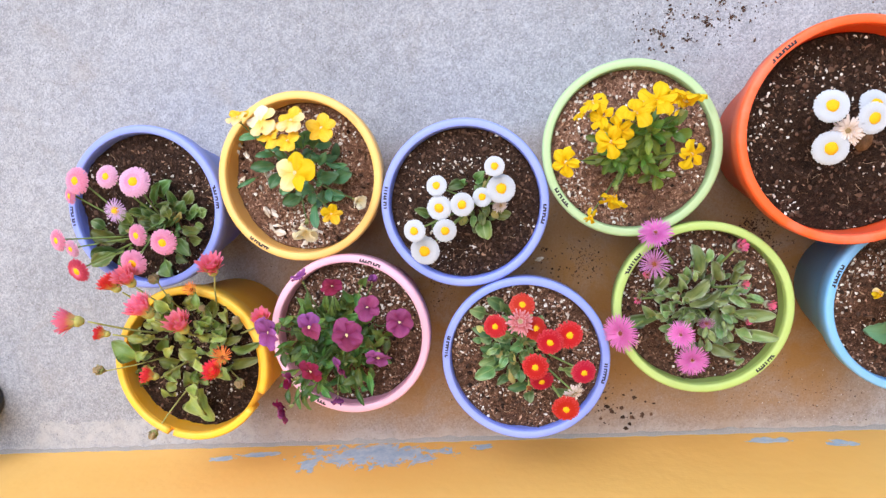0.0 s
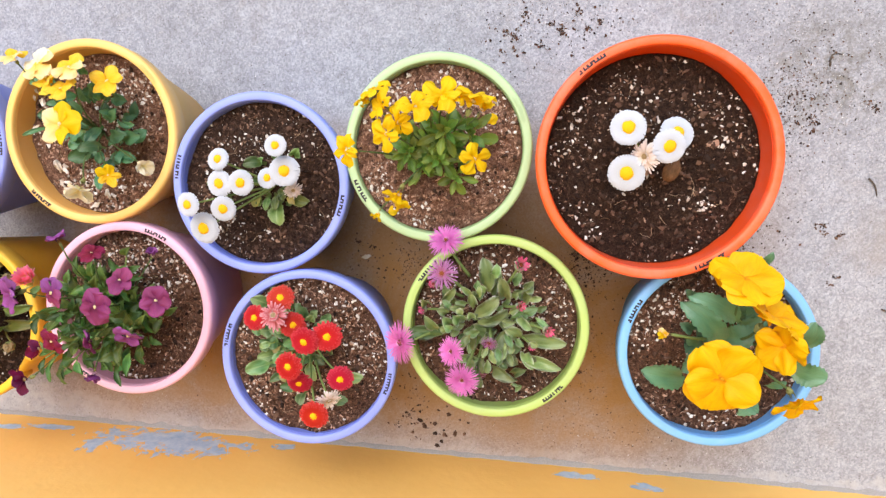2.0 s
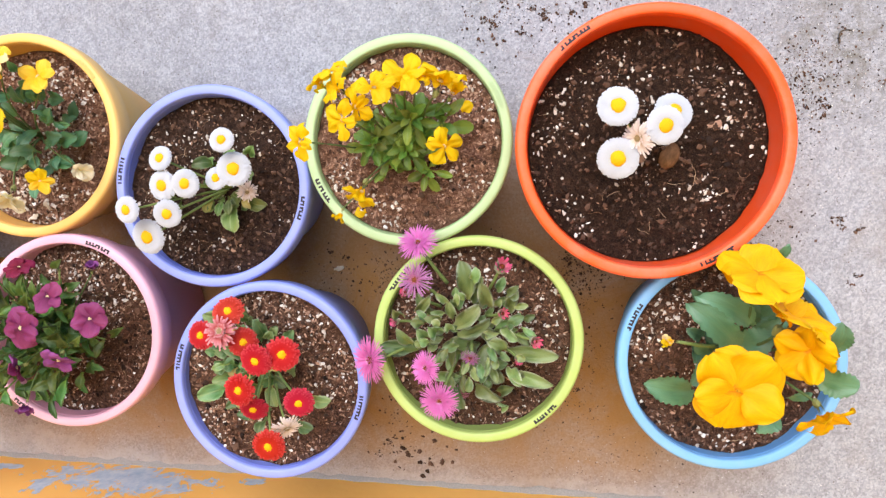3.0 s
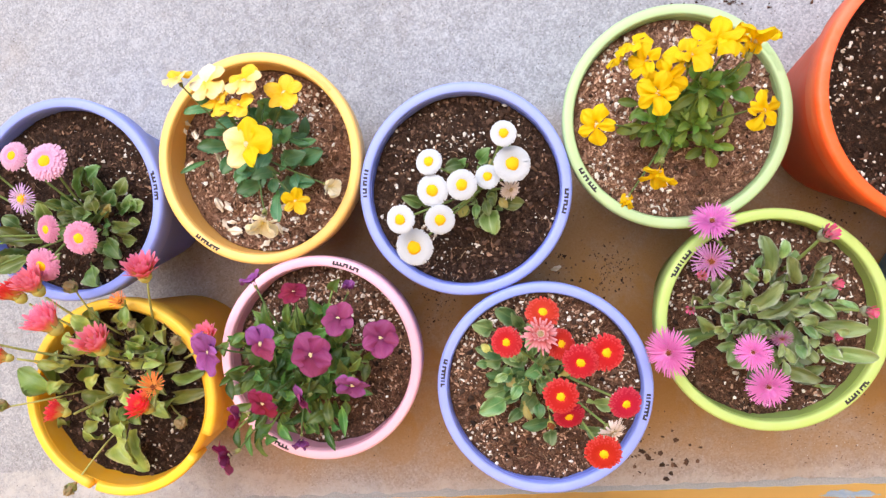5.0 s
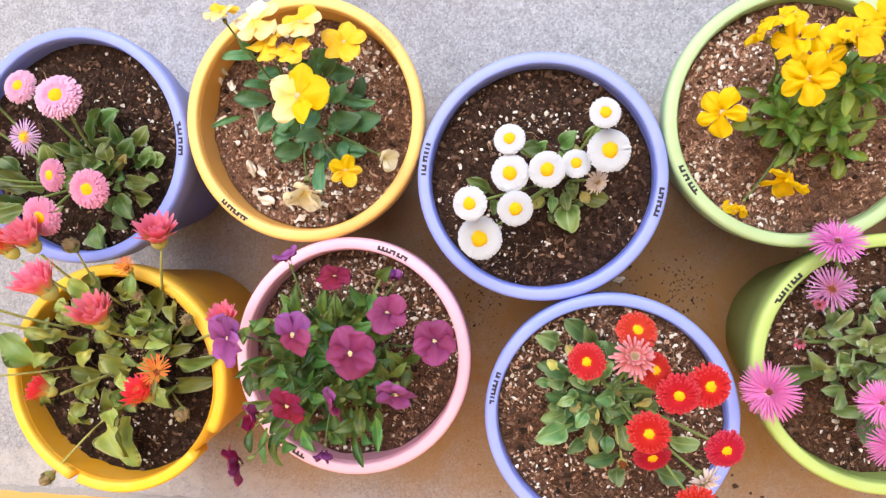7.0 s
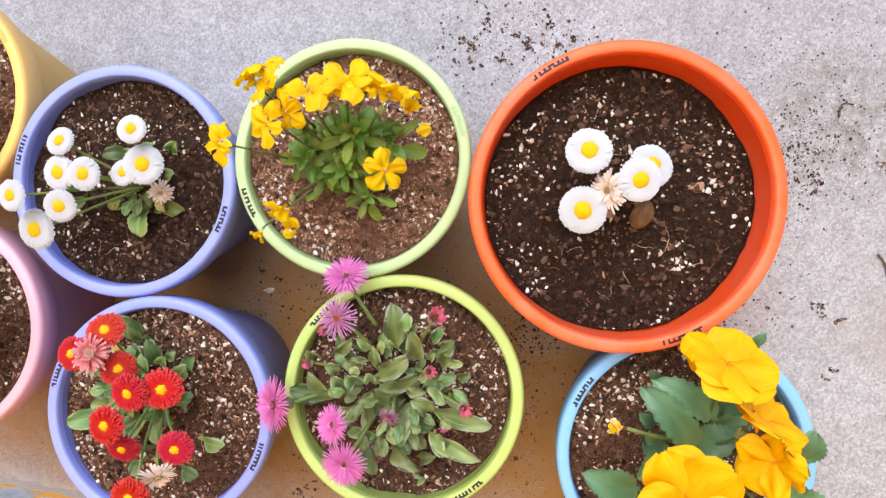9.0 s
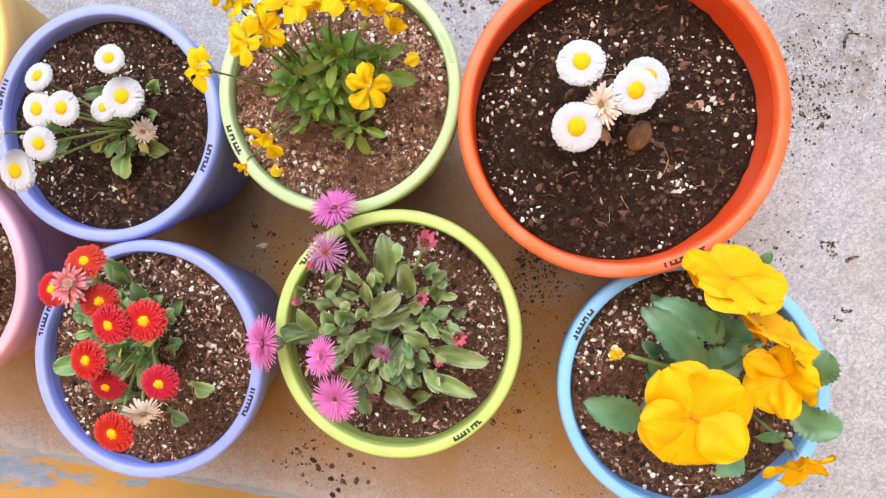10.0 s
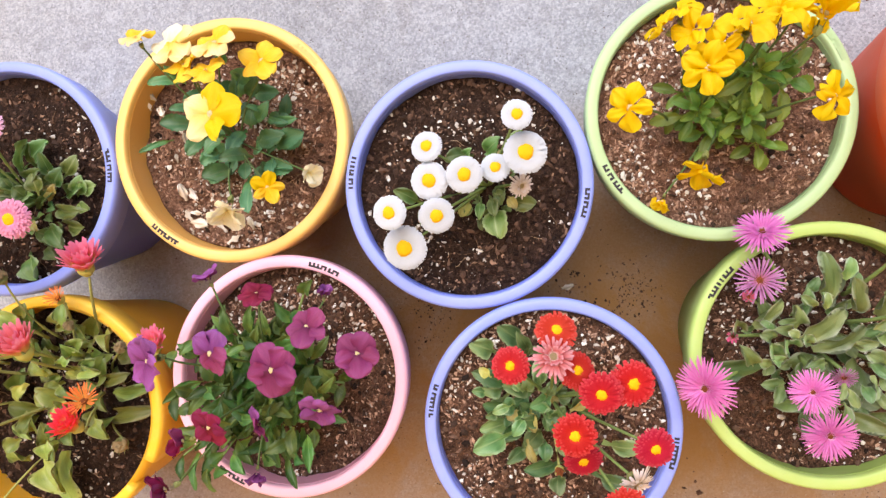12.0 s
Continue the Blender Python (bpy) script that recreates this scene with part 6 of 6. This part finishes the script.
filler(plant_w, YELLOWED_LEAF, 0.0370, 0.0510, 0.1490, 3, 0.022, 0.016, 0.0090, 0.010, 33)
filler(plant_p, DARK_LANCE_LEAF, -0.1517, -0.1055, 0.1480, 76, 0.056, 0.027, 0.0108, 0.060, 9)
filler(plant_p, DARK_LANCE_LEAF, -0.1877, -0.1399, 0.1771, 16, 0.025, 0.024, 0.0100, 0.040, 19)
filler(plant_a, DAISY_LEAF, -0.3581, 0.0541, 0.1480, 12, 0.036, 0.019, 0.0135, 0.020, 11)
filler(plant_r, TEAL_LEAF, 0.0639, -0.1175, 0.1550, 24, 0.036, 0.016, 0.0105, 0.035, 13)
filler(plant_w, DAISY_LEAF, 0.0388, 0.0479, 0.1470, 8, 0.020, 0.012, 0.0080, 0.010, 15)
filler(plant_b, BIG_LEAF, 0.5370, -0.0816, 0.1450, 9, 0.030, 0.040, 0.024, 0.030, 10)


# ---- loose things ----
def spread(rng, cx, cy, sx, sy, count, lo, hi, z=0.0):
    pts, sizes = [], []
    for _ in range(int(2.2 * count)):
        s = 0.8 * lo + (0.62 * hi - lo) * rng.random() ** 3
        pts.append((rng.gauss(cx, sx), max(-0.315, rng.gauss(cy, sy)), z + 0.3 * s))
        sizes.append(s)
    return pts, sizes


def litter(name, mat, patches, seed, label):
    rng = random.Random(seed)
    pts, sizes = [], []
    for p in patches:
        a, b = spread(rng, *p)
        pts += a
        sizes += b
    ob = new(name, mesh_of(name, *grains(pts, sizes, rng, 0.7), mat, smooth=False))
    return tagged(ob, label, "soil", kind="stuff")


litter("spilled_soil", CRUMB, ((0.417, -0.027, 0.016, 0.018, 160, 0.0006, 0.0032), (0.398, -0.096, 0.014, 0.045, 150, 0.0005, 0.0028), (0.320, -0.016, 0.02, 0.012, 70, 0.0005, 0.0028), (0.176, -0.049, 0.015, 0.015, 90, 0.0005, 0.0030), (-0.036, -0.066, 0.015, 0.025, 90, 0.0005, 0.0026), (-0.070, -0.020, 0.02, 0.012, 60, 0.0005, 0.0022), (0.412, -0.162, 0.02, 0.04, 110, 0.0004, 0.0024), (0.483, -0.263, 0.05, 0.02, 80, 0.0004, 0.0022), (0.267, 0.212, 0.06, 0.02, 60, 0.0004, 0.0020), (0.588, 0.259, 0.05, 0.04, 90, 0.0005, 0.0022), (0.647, 0.165, 0.015, 0.03, 120, 0.0006, 0.0030), (0.603, -0.005, 0.015, 0.02, 110, 0.0005, 0.0028), (0.666, 0.202, 0.035, 0.035, 260, 0.0006, 0.0030), (0.682, 0.275, 0.06, 0.05, 160, 0.0005, 0.0025), (0.315, 0.276, 0.035, 0.03, 70, 0.0008, 0.0040), (0.391, 0.278, 0.03, 0.02, 40, 0.0008, 0.0040),
                               (0.229, -0.279, 0.022, 0.012, 26, 0.0009, 0.0070), (0.188, -0.253, 0.012, 0.02, 60, 0.0006, 0.0030), (0.412, -0.052, 0.025, 0.03, 130, 0.0005, 0.0030), (0.384, -0.222, 0.05, 0.04, 70, 0.0005, 0.0020),
                               (0.116, -0.048, 0.03, 0.03, 90, 0.0005, 0.0030), (0.652, -0.006, 0.03, 0.05, 120, 0.0005, 0.0028), (0.672, -0.074, 0.08, 0.10, 80, 0.0004, 0.0020), (-0.106, 0.203, 0.10, 0.06, 60, 0.0004, 0.0018),
                               (-0.073, -0.232, 0.14, 0.03, 60, 0.0004, 0.0020), (-0.492, -0.083, 0.05, 0.05, 60, 0.0004, 0.0016), (0.094, 0.273, 0.35, 0.12, 220, 0.0004, 0.0014), (-0.263, -0.033, 0.03, 0.03, 50, 0.0004, 0.0020)), 21, "dark crumbs of spilled potting soil on concrete")
clump_rng = random.Random(71)
clumps = []
for cx, cy, n in ((0.315, 0.278, 3), (0.355, 0.266, 2), (0.391, 0.281, 3), (0.283, 0.259, 2), (0.703, 0.032, 3), (0.728, -0.035, 2), (0.685, 0.165, 3), (0.749, 0.182, 2), (0.112, -0.023, 2), (0.407, -0.022, 3), (0.399, -0.192, 2), (0.173, -0.268, 2)):
    for _ in range(n):
        clumps.append((cx + clump_rng.gauss(0, 0.010), cy + clump_rng.gauss(0, 0.008), 0.0028, 0.0024, 14, 0.0006, 0.0034))
litter("spilled_soil", CRUMB, clumps, 72, "small clumps of dark soil on concrete")
litter("scattered_grit", GRIT, ((0.688, 0.070, 0.08, 0.14, 560, 0.0004, 0.0017), (0.287, 0.249, 0.30, 0.06, 640, 0.0003, 0.0015), (0.666, 0.202, 0.035, 0.04, 70, 0.0006, 0.0018), (0.581, -0.273, 0.10, 0.025, 80, 0.0004, 0.0016), (0.081, -0.274, 0.35, 0.03, 140, 0.0003, 0.0012), (-0.155, 0.243, 0.22, 0.06, 140, 0.0003, 0.0012)), 22, "pale grit and perlite scattered on concrete")

small_pot = thing("flower_pot", pose(-0.838, -0.220, 0), "small charcoal plastic pot beside the wall", "flower pot")
part("body", mesh_of("body", *lathe(body_profile(0.055, 0.11, 0.042)), CHARCOAL_POT), small_pot)
part("rim", mesh_of("rim", *lathe(rim_profile(0.055, 0.11)), CHARCOAL_POT), small_pot)

stone = tagged(new("pebble", mesh_of("pebble", *dome(0.0105, 0.009, 4, 7, 16, 0.06, 0.8), plain_material("brown_pebble", (0.10, 0.05, 0.02), (0.22, 0.12, 0.06), 150))), "brown oval pebble on black soil", "stone")
stone.matrix_basis = pose(0.4686, 0.0927, 0.1710, 0, 0, 75) @ Matrix.Diagonal((1.25, 0.85, 0.9, 1))
for px, py, pz, turn, size in ((0.5083, 0.1210, 0.1680, 20, 0.008), (0.4394, 0.0915, 0.1690, -20, 0.010)):
    ob = tagged(new("bark_piece", mesh_of("bark_piece", *dome(1, 0.5, int(turn) + 60, 5, 10, 0.15, 0.8), CHIP, smooth=False)), "rough brown piece of bark on black soil", "bark")
    ob.matrix_basis = pose(px, py, pz, 0, 0, turn) @ Matrix.Diagonal((size, size * 0.6, size * 0.5, 1))


def twig(x, y, turn, size, bend, label):
    pts = [(size * (u - 0.5), bend * math.sin(3.0 * u) * size, 0.0016 + 0.0012 * math.sin(5 * u)) for u in (i / 8 for i in range(9))]
    ob = tagged(new("twig", mesh_of("twig", *tube(pts, 0.0013, 0.0006, 6), TWIG)), label, "twig")
    ob.matrix_basis = pose(x, y, 0, 0, 0, turn)
    return ob


TWIG = plain_material("dark_dry_twig", (0.05, 0.04, 0.03), (0.16, 0.12, 0.09))
twig(0.762, 0.088, -60, 0.026, 0.10, "short dark dry twig on concrete")
twig(0.800, -0.077, -50, 0.024, 0.20, "short dark dry twig on concrete")
twig(0.700, 0.243, 45, 0.020, 0.45, "small curled dry twig on concrete")
twig(0.800, 0.330, -12, 0.045, 0.08, "long dark dry twig on concrete")


def fallen(name, x, y, z, turn, size, kind, label):
    ob = tagged(new(name, kind[1]), label, "petal", "fallen petals")
    ob.matrix_basis = pose(x, y, z, 8, -6, turn) @ Matrix.Scale(size, 4)
    return ob


fallen("fallen_petal", 0.2731, 0.1358, 0.1500, 30, 0.013, P_GOLD, "fallen golden petal on soil")
fallen("fallen_petal", 0.1791, 0.0350, 0.1500, 200, 0.012, P_GOLD, "fallen golden petal on soil")
petal_faded = petal_set("petal", soft_material("withered_cream_petal", [(0, (0.56, 0.47, 0.36)), (1, (0.80, 0.76, 0.70))], 0.8, 0.1))
bits = random.Random(33)
for _ in range(20):
    a, d = bits.uniform(2.6, 5.0), 0.030 + 0.060 * math.sqrt(bits.random())
    ob = fallen("fallen_petal", -0.1864 + d * math.cos(a), 0.1035 + d * math.sin(a), 0.1385, bits.uniform(0, 360), bits.uniform(0.007, 0.015), petal_faded, "withered cream petal on soil")
    ob.matrix_basis = ob.matrix_basis @ Matrix.Rotation(bits.uniform(-0.9, 0.9), 4, "X") @ Matrix.Rotation(bits.uniform(-0.5, 0.2), 4, "Y") @ Matrix.Diagonal((1.15, bits.uniform(0.3, 0.75), 1.8, 1))
dry_leaf = fallen("dry_leaf", 0.105, -0.044, 0.003, 15, 0.013, petal_faded, "dry tan leaf scrap on concrete")
dry_leaf.matrix_basis = dry_leaf.matrix_basis @ Matrix.Diagonal((1, 0.5, 1.5, 1))
